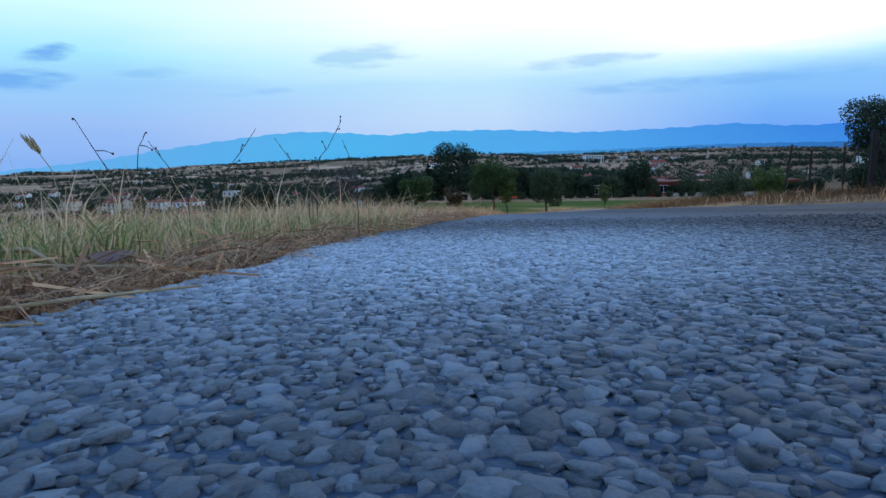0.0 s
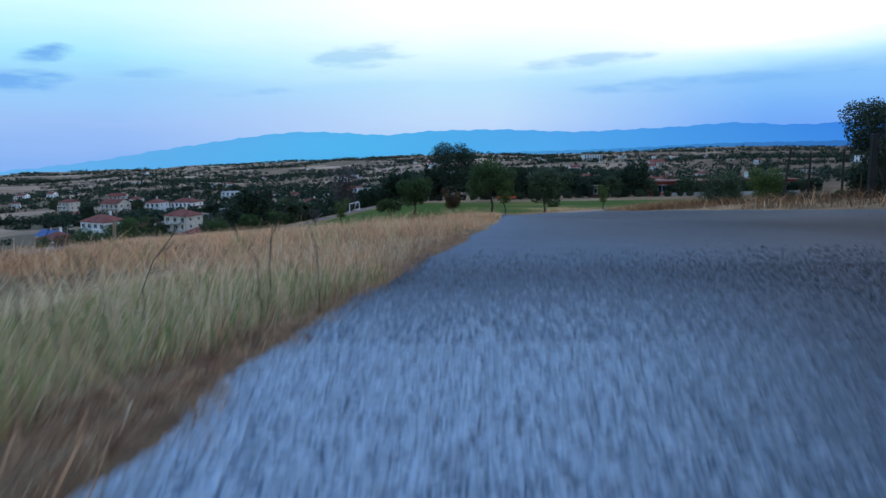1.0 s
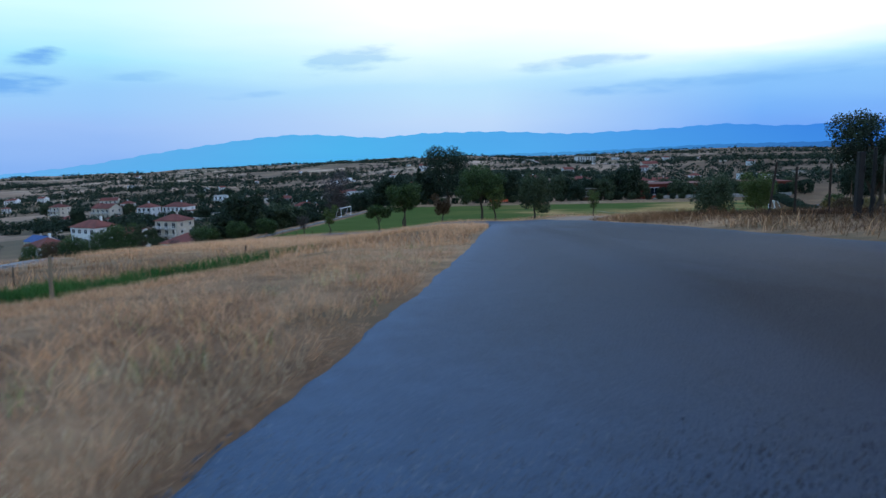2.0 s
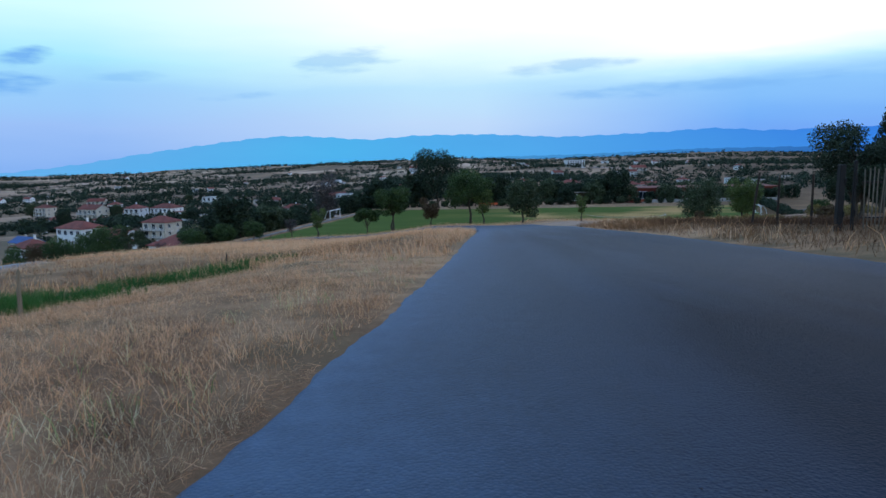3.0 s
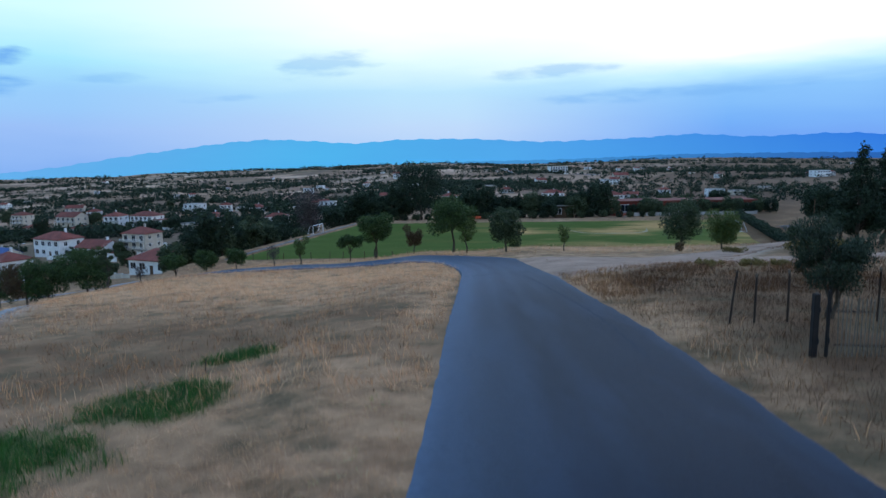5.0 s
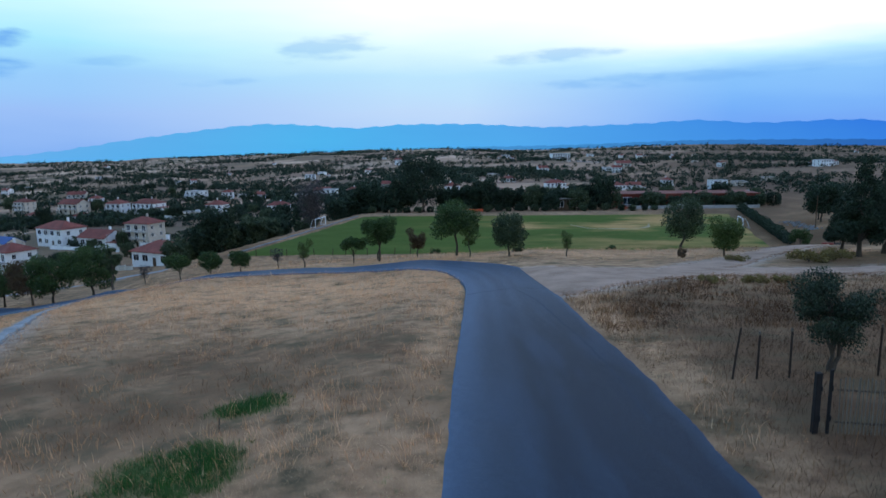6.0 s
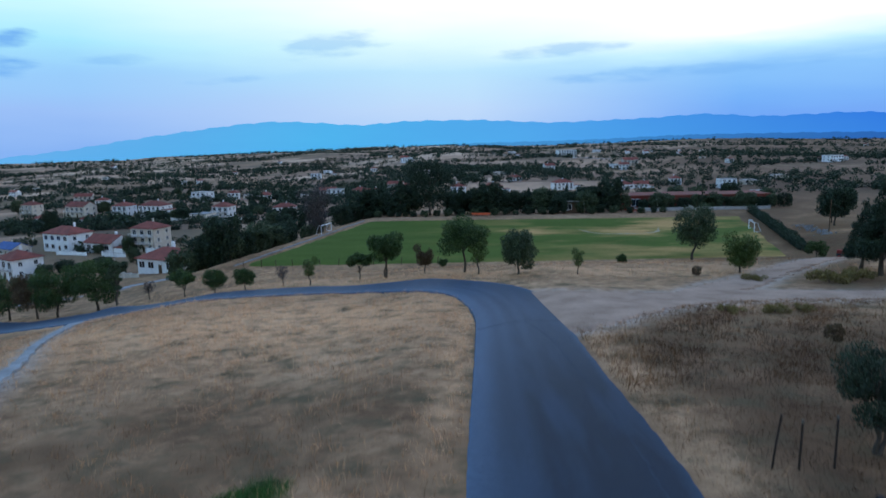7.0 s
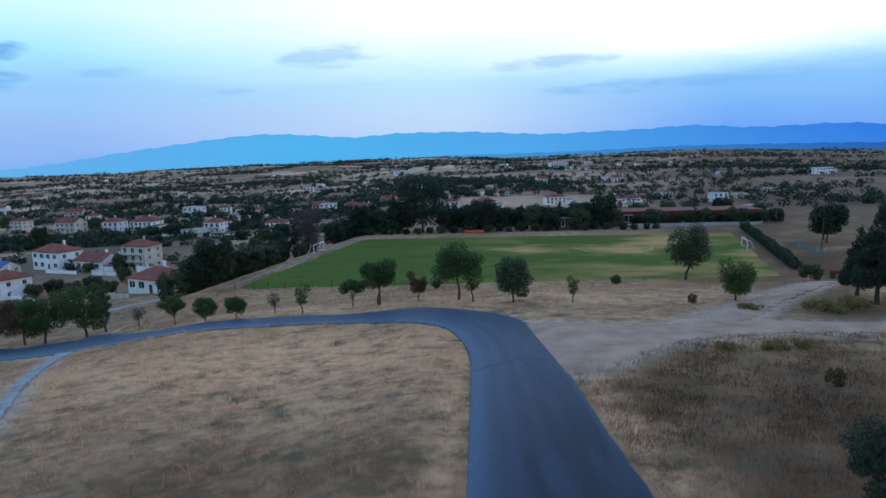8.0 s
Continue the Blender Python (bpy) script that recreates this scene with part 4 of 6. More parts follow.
# the dark trees beyond the paling fence
spruce = settle(make_tree("dark_conifer", 8.8, 5.2, 1.3, LEAF_PINE, 31, 15000, 0.085, "cone", 80, 12, "tall dark conifer standing behind the fence"), 35.95, 53.85)
plant(spruce, 39.01, 55.18, 1.2, 0.98)
plant(spruce, 40.8, 50.86, 2.4, 0.85)
plant(spruce, 37.6, 58.89, 2.9, 0.72)
olive = settle(make_tree("olive_tree", 3.05, 2.5, 0.42, LEAF_DUSK, 32, 17000, 0.03, "spread", 30, 11, "grey-green olive tree beside the paling fence", stems=2), 11.45, 17.9)
tall_olive = plant(olive, 14.4, 17.2, 2.0, 1.1)

# trees round the pitch
big = settle(make_tree("old_tree", 16.5, 15.0, 1.0, LEAF_PINE, 41, 13650, 0.198, "round", 26, 9, "huge dark tree behind the football pitch"), -5.6, 176.0)
grey = settle(make_tree("bare_tree", 13.5, 10.0, 3.0, LEAF_GREY, 42, 5460, 0.145, "vase", 20, 12, "bare grey twiggy tree behind the goal"), -32.0, 152.0)
wood = settle(make_tree("dark_tree", 9.0, 7.5, 1.6, LEAF_PINE, 43, 3400, 0.235, "round", 18, 6, "dense dark tree in the belt beside the pitch"), -40.0, 112.0)
wood2 = settle(make_tree("dark_tree", 8.0, 7.0, 1.4, LEAF_OLIVE, 44, 3200, 0.235, "round", 18, 6, "dense grey-green tree in the belt beside the pitch"), -44.0, 120.0)
conifer = settle(make_tree("dark_conifer", 10.0, 5.0, 1.0, LEAF_PINE, 45, 3000, 0.21, "cone", 40, 6, "dark pointed conifer behind the pitch"), -24.0, 178.0)
rng0 = np.random.default_rng(77)
for i in range(34):
    t = rng0.random()
    px, py = -41 + 15 * t - rng0.uniform(0, 5 + 16 * t), 106 + 60 * t
    if abs(py - 150) < 9 and px > -40:
        continue
    plant((wood, wood2)[i % 2], px, py, rng0.uniform(0, 6), rng0.uniform(0.55, 0.95), rng0.uniform(0.8, 1.05))
for i in range(84):
    px = -30 + 122 * (i + rng0.uniform(-0.4, 0.4)) / 83
    if -11 < px < 1 or 46 < px < 92:
        continue
    plant((wood, wood2, wood, conifer)[i % 4], px, 176 - 0.06 * px + rng0.uniform(-5, 12) + 24 * (58 < px < 74 and i % 3 > 0), rng0.uniform(0, 6), rng0.uniform(0.75, 1.1), rng0.uniform(0.85, 1.15), 0.9)
for px, py, k in ((47.5, 176, 0.8), (57.5, 176.5, 0.8), (61, 178, 0.72), (73.5, 177, 0.75), (81, 176, 0.78), (83.5, 178, 0.7), (47, 198, 0.9), (55, 202, 0.8), (63, 204, 0.85), (71, 201, 0.9), (79, 203, 0.85), (88, 200, 0.9), (95, 192, 0.7), (92, 176, 0.6), (54, 178, 0.5), (64.5, 176, 0.55), (69.5, 179, 0.7), (76.5, 178, 0.55), (79, 177, 0.6), (86.5, 177, 0.5), (89.5, 178, 0.6)):
    plant((wood, wood2)[int(px) % 2], px, py, px, k, 0.95, 0.9)
# low growth between the belt and the pitch
for k in range(26):
    px = -22 + 3.1 * k + rng0.uniform(-0.8, 0.8)
    if not 30 < px < 37:
        plant((wood, wood2)[k % 2], px, 169.5 - 0.06 * px + rng0.uniform(-1.0, 2.0), k * 1.3, rng0.uniform(0.26, 0.42), 0.8, 0.45)
cypress = settle(make_tree("cypress", 12.5, 2.2, 0.4, LEAF_PINE, 46, 3780, 0.132, "cone", 22, 3, "slender dark cypress behind the pitch"), 70.0, 177.0)
for px, py, s in ((77, 128, 0.9), (80, 134, 0.75), (92, 150, 0.8), (70, 104, 0.45), (98, 120, 0.7)):
    plant(wood, px, py, px, s)


# ---------------------------------------------------------------- far woods and hedgerows on the plain
def clumps(name, spots, per, leaf, material, label, seed):
    """Woods too far to count: leafy clumps (x, y, radius, height) in one mesh."""
    rng = np.random.default_rng(seed)
    s = np.array(spots)
    n = len(s) * per
    k = np.repeat(np.arange(len(s)), per)
    d = rng.normal(size=(n, 3))
    d /= np.linalg.norm(d, axis=1)[:, None]
    d *= (0.5 + 0.6 * rng.random(n))[:, None]
    base = land(s[:, 0], s[:, 1])
    pos = np.stack([s[k, 0] + d[:, 0] * s[k, 2], s[k, 1] + d[:, 1] * s[k, 2], base[k] + s[k, 3] * (0.48 + 0.5 * d[:, 2])], 1)
    v, q = leaf_quads(pos, leaf * s[k, 2] * rng.uniform(0.6, 1.3, n), rng)
    # clumps shaded through the tint, pale on top and dark below
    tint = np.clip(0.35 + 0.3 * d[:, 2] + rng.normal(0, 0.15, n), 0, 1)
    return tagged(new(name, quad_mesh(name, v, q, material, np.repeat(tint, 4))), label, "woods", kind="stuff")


def hedgerows(count, r0, r1, az0, az1, seed, size):
    rng = np.random.default_rng(seed)
    out = []
    for _ in range(count):
        r, az = r0 * (r1 / r0) ** rng.random(), math.radians(rng.uniform(az0, az1))
        x, y = r * math.sin(az), r * math.cos(az)
        turn = rng.normal(0, 0.10) + (math.pi / 2 if rng.random() < 0.07 else 0)
        run = rng.integers(3, 44)
        for k in range(run):
            s = size * rng.uniform(0.5, 1.3) * (1 + r / 1500)
            out.append((x + math.cos(turn) * k * s * 1.15 + rng.normal(0, s * 0.4), y + math.sin(turn) * k * s * 1.15 + rng.normal(0, s * 0.5), s, s * rng.uniform(1.1, 1.9)))
    return [o for o in out if (o[1] > 205 or abs(o[0] - 20) > 75) and (math.atan2(o[0], o[1]) < 0.2 or rng.random() < 0.5)]


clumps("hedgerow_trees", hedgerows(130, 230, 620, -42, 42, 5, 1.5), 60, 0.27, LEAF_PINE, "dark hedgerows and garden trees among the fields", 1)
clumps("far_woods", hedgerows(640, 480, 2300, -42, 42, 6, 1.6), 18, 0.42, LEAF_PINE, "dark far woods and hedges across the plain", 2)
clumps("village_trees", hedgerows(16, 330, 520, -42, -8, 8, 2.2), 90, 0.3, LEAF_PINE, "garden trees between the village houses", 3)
# garden trees: place, scale, height
for k, (px, py, sc, tall) in enumerate(((-173.9, 272.6, 0.9, 1.35), (-194, 352, 0.95, 1.1), (-186, 354, 0.9, 1.0), (-199, 356, 0.8, 1.0), (-127, 298, 1.0, 0.8), (-133, 303, 0.9, 0.8), (-122, 300, 0.9, 0.75),
                                        (-149, 292, 0.6, 0.6), (-155, 290, 0.5, 0.6), (-113, 200, 0.62, 0.75), (-102.7, 199, 0.6, 1.25), (-106, 162, 0.7, 0.7), (-101, 163, 0.75, 0.7), (-95, 161, 0.7, 0.7), (-89, 159, 0.75, 0.75),
                                        (-83, 156, 0.6, 0.8), (-255, 369, 1.2, 1.0), (-246, 372, 1.0, 0.9), (-194, 286, 0.7, 0.7), (-202, 288, 0.6, 0.7), (-194, 470, 1.1, 1.0), (-183, 474, 1.0, 0.9), (-201, 466, 0.9, 0.9), (-109, 290, 0.5, 0.7),
                                        (-100, 322, 0.9, 0.7), (-106, 326, 0.8, 0.7), (-95, 316, 0.8, 0.7), (-105, 352, 0.6, 0.9), (-88, 173, 0.55, 1.1), (-84, 168, 0.5, 1.0), (-60, 236, 1.0, 0.9), (-68, 240, 0.9, 0.9), (-75, 266, 0.8, 0.8), (-52, 232, 0.9, 0.9),
                                        (-84, 262, 0.7, 0.8), (-48, 204, 0.9, 0.95), (-55, 208, 0.9, 0.9), (-63, 212, 0.8, 0.9), (-42, 200, 1.0, 0.9), (-110, 240, 0.5, 0.7), (-118, 262, 0.5, 0.6), (-93, 305, 0.8, 0.8), (-60, 300, 0.7, 1.0))):
    tagged(plant((wood, wood2, conifer)[(k * 7) % 3 if tall > 0.85 else k % 2], px, py, k * 1.7, sc, tall, 0.5), group="village garden trees")

# ---------------------------------------------------------------- fences and posts
def thin_post(x, y, height, lean, label, white_tip=False):
    root = new("fence_post")
    bm = bmesh.new()
    for dx, dy in ((0, 0), (0.018, 0)):
        tube(bm, [(dx, dy, -0.25), (dx + lean * 0.5, dy, height * 0.5), (dx + lean, dy, height)], [0.022, 0.021, 0.02], 6)
    part("shaft", bm, RUST, root)
    for k in range(5):
        z = height * (0.25 + 0.16 * k)
        bm = bmesh.new()
        box(bm, lean * z / height - 0.004, -0.04, z - 0.006, lean * z / height + 0.03, 0.0, z + 0.006)
        part("wire_lug", bm, RUST, root)
    if white_tip:
        bm = bmesh.new()
        tube(bm, [(lean * 0.95, 0, height - 0.08), (lean, 0, height + 0.012)], [0.03, 0.028], 8)
        part("tip", bm, PALE, root, "pale weathered tip")
    root.matrix_basis = Matrix.Translation((x, y, ground_at(x, y)))
    return tagged(root, label, "post", "old fence posts")


thin_post(8.19, 17.02, 1.48, 0.17, "leaning rusty iron fence post in dry grass")
thin_post(8.77, 16.81, 1.36, 0.01, "upright rusty iron fence post in dry grass", True)
thin_post(9.69, 16.87, 1.42, -0.01, "upright rusty iron fence post with a pale tip", True)
thin_post(12.46, 17.37, 1.45, 0.0, "rusty iron fence post beside the olive tree", True)


def gate_post(x, y, w, height, label):
    root = new("gate_post")
    bm = bmesh.new()
    box(bm, -w / 2, -w / 2, -0.3, w / 2, w / 2, height, bevel=0.012)
    part("post", bm, BLACK_IRON, root)
    for z in (0.35, 1.0):
        bm = bmesh.new()
        tube(bm, [(w / 2 - 0.01, -w / 2, z - 0.06), (w / 2 - 0.01, -w / 2, z + 0.06)], [0.02, 0.02], 8)
        part("hinge", bm, BLACK_IRON, root)
    root.matrix_basis = Matrix.Translation((x, y, ground_at(x, y)))
    return tagged(root, label, "post")


gate_post(8.05, 12.91, 0.12, 1.34, "thick dark iron gate post in tall grass")
gate_post(8.29, 12.86, 0.06, 1.4, "slim dark iron post beside the gate post")


def paling_fence(a, b, spacing):
    root = new("paling_fence")
    ax, ay = a
    bx, by = b
    run = math.hypot(bx - ax, by - ay)
    turn = math.atan2(by - ay, bx - ax)
    root.matrix_basis = Matrix.Translation((ax, ay, ground_at(ax, ay))) @ Matrix.Rotation(turn, 4, "Z")
    rise = (ground_at(bx, by) - ground_at(ax, ay)) / run
    shapes = []
    for k in range(3):
        bm = bmesh.new()
        box(bm, -0.012, -0.005, -0.04, 0.012, 0.005, 1.16 + 0.02 * k, bevel=0.003)
        me = bpy.data.meshes.new("pale")
        bm.to_mesh(me)
        bm.free()
        me.materials.append(PALE)
        shapes.append(me)
    rng = np.random.default_rng(3)
    for i in range(int(run / spacing)):
        s = 0.12 + i * spacing
        ob = new("pale", shapes[i % 3])
        ob.parent = root
        ob.matrix_basis = Matrix.Translation((s, rng.uniform(-0.004, 0.004), rise * s + 0.05)) @ Matrix.Rotation(rng.normal(0, 0.012), 4, "Y")
    for z in (0.25, 0.95):
        bm = bmesh.new()
        tube(bm, [(0.05, 0.014, z + rise * 0.05), (run, 0.014, z + rise * run)], [0.016, 0.016], 6)
        part("rail", bm, RUST, root)
    return tagged(root, "weathered paling fence of narrow upright strips", "fence")


paling_fence((8.37, 12.84), (12.97, 11.72), 0.068)


# ---------------------------------------------------------------- the pitch's own things
def goal(x, y, turn, label):
    root = new("football_goal")
    w, h, d = 5.2, 1.85, 1.3
    for s in (-1, 1):
        bm = bmesh.new()
        tube(bm, [(s * w / 2, 0, 0), (s * w / 2, 0, h)], [0.07, 0.07], 10)
        part("upright", bm, WHITE, root)
        bm = bmesh.new()
        tube(bm, [(s * w / 2, 0, h), (s * w / 2, d * 0.45, h), (s * w / 2, d, 0.05), (s * w / 2, 0, 0.05)], [0.04] * 4, 6)
        part("stanchion", bm, WHITE, root)
    bm = bmesh.new()
    tube(bm, [(-w / 2 - 0.06, 0, h), (w / 2 + 0.06, 0, h)], [0.07, 0.07], 10)
    part("crossbar", bm, WHITE, root)
    root.matrix_basis = Matrix.Translation((x, y, ground_at(x, y) + 0.02)) @ Matrix.Rotation(turn, 4, "Z")
    return tagged(root, label, "goal", "pitch goals")


goal(-27.6, 141.0, math.radians(76), "white football goal before the dark trees")
goal(62.2, 131.5, math.radians(-104), "white football goal beside the hedge")


def pitch_fence():
    """Short posts along the near edge of the pitch."""
    rng = np.random.default_rng(9)
    bm = bmesh.new()
    tube(bm, [(0, 0, -0.2), (0.01, 0, 0.5), (0, 0, 1.15)], [0.07, 0.065, 0.06], 6)
    first = part("pitch_post", bm, TIMBER, None)
    tagged(first, "short dark wooden post at the pitch's edge", "post", "pitch posts")
    first.matrix_basis = Matrix.Translation((-33.8, 102.6, ground_at(-33.8, 102.6)))
    for k in range(1, 13):
        x = -33.8 + k * 2.6 + rng.uniform(-0.5, 0.5)
        copy_thing(first, Matrix.Translation((x, 102.6, ground_at(x, 102.6))) @ Matrix.Rotation(rng.normal(0, 0.05), 4, "Y"))


pitch_fence()


KERB = weathered("old_kerb", (0.13, 0.125, 0.12), (0.27, 0.26, 0.25), 6, 0.6, 0.9, bump=0.2)


def pitch_kerb():
    bm = bmesh.new()
    (ax, ay), (bx, by) = PITCH[0], PITCH[3]
    n = 14
    for k in range(n):
        t0, t1 = k / n, (k + 0.985) / n
        x0, y0, x1, y1 = ax + (bx - ax) * t0 - 1.2, ay + (by - ay) * t0, ax + (bx - ax) * t1 - 1.2, ay + (by - ay) * t1
        m = Matrix.Translation((x0, y0, ground_at(x0, y0))) @ Matrix.Rotation(math.atan2(y1 - y0, x1 - x0), 4, "Z")
        box(bm, 0, -0.22, -0.2, math.hypot(x1 - x0, y1 - y0), 0.22, 0.15 + 0.02 * (k % 3), m, bevel=0.03)
    return tagged(part("kerb_wall", bm, KERB, None), "low pale concrete kerb along the pitch", "kerb", kind="structure")


pitch_kerb()


def hedge(a, b, w, h, seed):
    rng = np.random.default_rng(seed)
    n = 9000
    t = rng.random(n)
    d = rng.normal(size=(n, 3))
    d /= np.linalg.norm(d, axis=1)[:, None]
    x, y = a[0] + (b[0] - a[0]) * t, a[1] + (b[1] - a[1]) * t
    bulge = 1 + 0.25 * np.sin(t * 47) * np.sin(t * 23 + 1)
    pos = np.stack([x + d[:, 0] * w / 2 * bulge, y + d[:, 1] * w / 2, land(x, y) + h * bulge * (0.5 + 0.5 * d[:, 2])], 1)
    v, q = leaf_quads(pos, 0.2 * rng.uniform(0.6, 1.3, n), rng)
    # leaf tint paints the hedge's top lit and its foot shaded
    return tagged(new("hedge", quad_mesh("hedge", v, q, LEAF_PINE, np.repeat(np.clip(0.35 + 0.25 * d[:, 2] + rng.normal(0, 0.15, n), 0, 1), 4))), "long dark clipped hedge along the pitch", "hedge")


hedge((76.5, 162), (59.5, 107.5), 2.2, 1.7, 4)


# ---------------------------------------------------------------- houses
def window(root, x, y, z, w, h, face, shutter=None):
    """A window on the wall that faces -Y (face 0) or +X (1) or -X (-1): a frame with a sill, and its pane set back."""
    m = Matrix.Translation((x, y, z)) @ Matrix.Rotation({0: 0, 1: math.pi / 2, -1: -math.pi / 2}[face], 4, "Z")
    bm = bmesh.new()
    for x0, z0, x1, z1 in ((-w / 2 - 0.08, -0.08, -w / 2, h + 0.08), (w / 2, -0.08, w / 2 + 0.08, h + 0.08), (-w / 2, h, w / 2, h + 0.08), (-w / 2 - 0.06, -0.1, w / 2 + 0.06, 0.0), (-0.03, 0, 0.03, h)):
        box(bm, x0, -0.06, z0, x1, 0.02, z1, m)
    fr = part("window", bm, WHITE if shutter is None else shutter, root)
    bm = bmesh.new()
    box(bm, -w / 2, -0.022, 0, w / 2, 0.01, h, m)
    part("pane", bm, PANE, fr)


def make_house(w, d, storeys, roof, wall_mat, roof_mat, label, seed, balcony=False, category="house", name="house", cols=None, wing=False):
    """A house whose front faces -Y, its footing at the origin."""
    rng = np.random.default_rng(seed)
    root = new(name)
    h = 2.9 * storeys + 0.3
    bm = bmesh.new()
    box(bm, -w / 2, -d / 2, -2.0, w / 2, d / 2, h)
    part("wall", bm, wall_mat, root)
    if wing:
        bm = bmesh.new()
        box(bm, w / 2 - 0.02, -d / 2 + 0.6, -2.0, w / 2 + w * 0.35, d / 2 - 0.8, h * 0.6)
        part("wing", bm, wall_mat, root)
        bm = bmesh.new()
        box(bm, w / 2 + 0.004, -d / 2 + 0.4, h * 0.6, w / 2 + w * 0.35 + 0.2, d / 2 - 0.6, h * 0.6 + 0.22)
        part("wing_roof", bm, roof_mat, root)
    bm = bmesh.new()
    o = 0.5
    if roof == "hip":
        rise = 0.2 * d + 0.5
        run = max(0.2, w / 2 - d / 2)
        e = [bm.verts.new(p) for p in ((-w / 2 - o, -d / 2 - o, h), (w / 2 + o, -d / 2 - o, h), (w / 2 + o, d / 2 + o, h), (-w / 2 - o, d / 2 + o, h))]
        u = [bm.verts.new((p.co.x, p.co.y, h + 0.16)) for p in e]
        r = [bm.verts.new((-run, 0, h + 0.16 + rise)), bm.verts.new((run, 0, h + 0.16 + rise))]
        bm.faces.new(e[::-1])
        for k in range(4):
            bm.faces.new((e[k], e[(k + 1) % 4], u[(k + 1) % 4], u[k]))
        for f in ((u[0], u[1], r[1], r[0]), (u[1], u[2], r[1]), (u[2], u[3], r[0], r[1]), (u[3], u[0], r[0])):
            bm.faces.new(f)
    elif roof == "gable":
        rise = 0.24 * d + 0.4
        prof = [(-d / 2 - o, h - 0.05), (0, h + rise), (d / 2 + o, h - 0.05), (d / 2 + o, h + 0.13), (0, h + rise + 0.2), (-d / 2 - o, h + 0.13)]
        ends = [[bm.verts.new((s * (w / 2 + 0.3), py, pz)) for py, pz in prof] for s in (-1, 1)]
        for k in range(6):
            bm.faces.new((ends[0][k], ends[0][(k + 1) % 6], ends[1][(k + 1) % 6], ends[1][k]))
        for ring in ends:
            bm.faces.new((ring[0], ring[1], ring[4], ring[5]))
            bm.faces.new((ring[1], ring[2], ring[3], ring[4]))
        for s in (-1, 1):
            bg = bmesh.new()
            x0, x1 = s * w / 2 - 0.1, s * w / 2 + 0.1
            t = [[bg.verts.new((xx, py, pz)) for py, pz in ((-d / 2, h), (d / 2, h), (0, h + rise))] for xx in (x0, x1)]
            for k in range(3):
                bg.faces.new((t[0][k], t[0][(k + 1) % 3], t[1][(k + 1) % 3], t[1][k]))
            bg.faces.new(t[0][::-1])
            bg.faces.new(t[1])
            part("gable", bg, wall_mat, root)
    else:
        box(bm, -w / 2 - 0.25, -d / 2 - 0.25, h, w / 2 + 0.25, d / 2 + 0.25, h + 0.25)
    rf = part("roof", bm, roof_mat, root)
    if roof != "flat":
        bm = bmesh.new()
        cx = rng.uniform(-0.25, 0.25) * w
        box(bm, cx - 0.3, d * 0.12, h + 0.2, cx + 0.3, d * 0.12 + 0.6, h + 0.16 + 0.2 * d + 1.4)
        box(bm, cx - 0.38, d * 0.12 - 0.08, h + 0.16 + 0.2 * d + 1.4, cx + 0.38, d * 0.12 + 0.68, h + 0.16 + 0.2 * d + 1.52)
        part("chimney", bm, wall_mat, rf)
    n = cols or max(2, int(w / 3.2))
    for s in range(storeys):
        z = 0.3 + 2.9 * s
        for k in range(n):
            x = -w / 2 + w * (k + 0.5) / n
            if s == 0 and k == n // 2:
                bm = bmesh.new()
                box(bm, x - 0.5, -d / 2 - 0.05, 0.02, x + 0.5, -d / 2 + 0.02, 2.15)
                part("door", bm, TIMBER, root)
            else:
                window(root, x, -d / 2, z + 0.85 - 0.55 * (balcony and s > 0), 1.7, 1.45 + 0.6 * (balcony and s > 0), 0)
        for f in (1, -1):
            for k in range(max(1, int(d / 4.5))):
                y = -d / 2 + d * (k + 0.5) / max(1, int(d / 4.5))
                window(root, f * w / 2, y, z + 0.85, 1.1, 1.3, f)
        if balcony and s > 0:
            bm = bmesh.new()
            box(bm, -w / 2, -d / 2 - 1.4, z - 0.15, w / 2, -d / 2 - 0.004, z)
            bl = part("balcony", bm, CONCRETE, root)
            bm = bmesh.new()
            box(bm, -w / 2, -d / 2 - 1.4, z + 0.95, w / 2, -d / 2 - 1.34, z + 1.02)
            for k in range(int(w / 0.45)):
                box(bm, -w / 2 + k * 0.45, -d / 2 - 1.39, z + 0.004, -w / 2 + k * 0.45 + 0.05, -d / 2 - 1.35, z + 0.95)
            part("railing", bm, WHITE, bl)
            for xx in (-w / 2 + 0.15, w / 2 - 0.15):
                bm = bmesh.new()
                box(bm, xx - 0.12, -d / 2 - 1.38, z - 3.4, xx + 0.12, -d / 2 - 1.14, z - 0.154)
                part("pillar", bm, wall_mat, bl)
    return tagged(root, label, category)


def seat(house, x, y, turn, scale=1.0):
    house.matrix_basis = Matrix.Translation((x, y, ground_at(x, y))) @ Matrix.Rotation(math.radians(turn), 4, "Z")
    house.scale = (scale, scale, scale)
    return house


def reseat(house, x, y, turn, scale=1.0):
    return copy_thing(house, Matrix.Translation((x, y, ground_at(x, y))) @ Matrix.Rotation(math.radians(turn), 4, "Z") @ Matrix.Diagonal((scale, scale, scale, 1)))


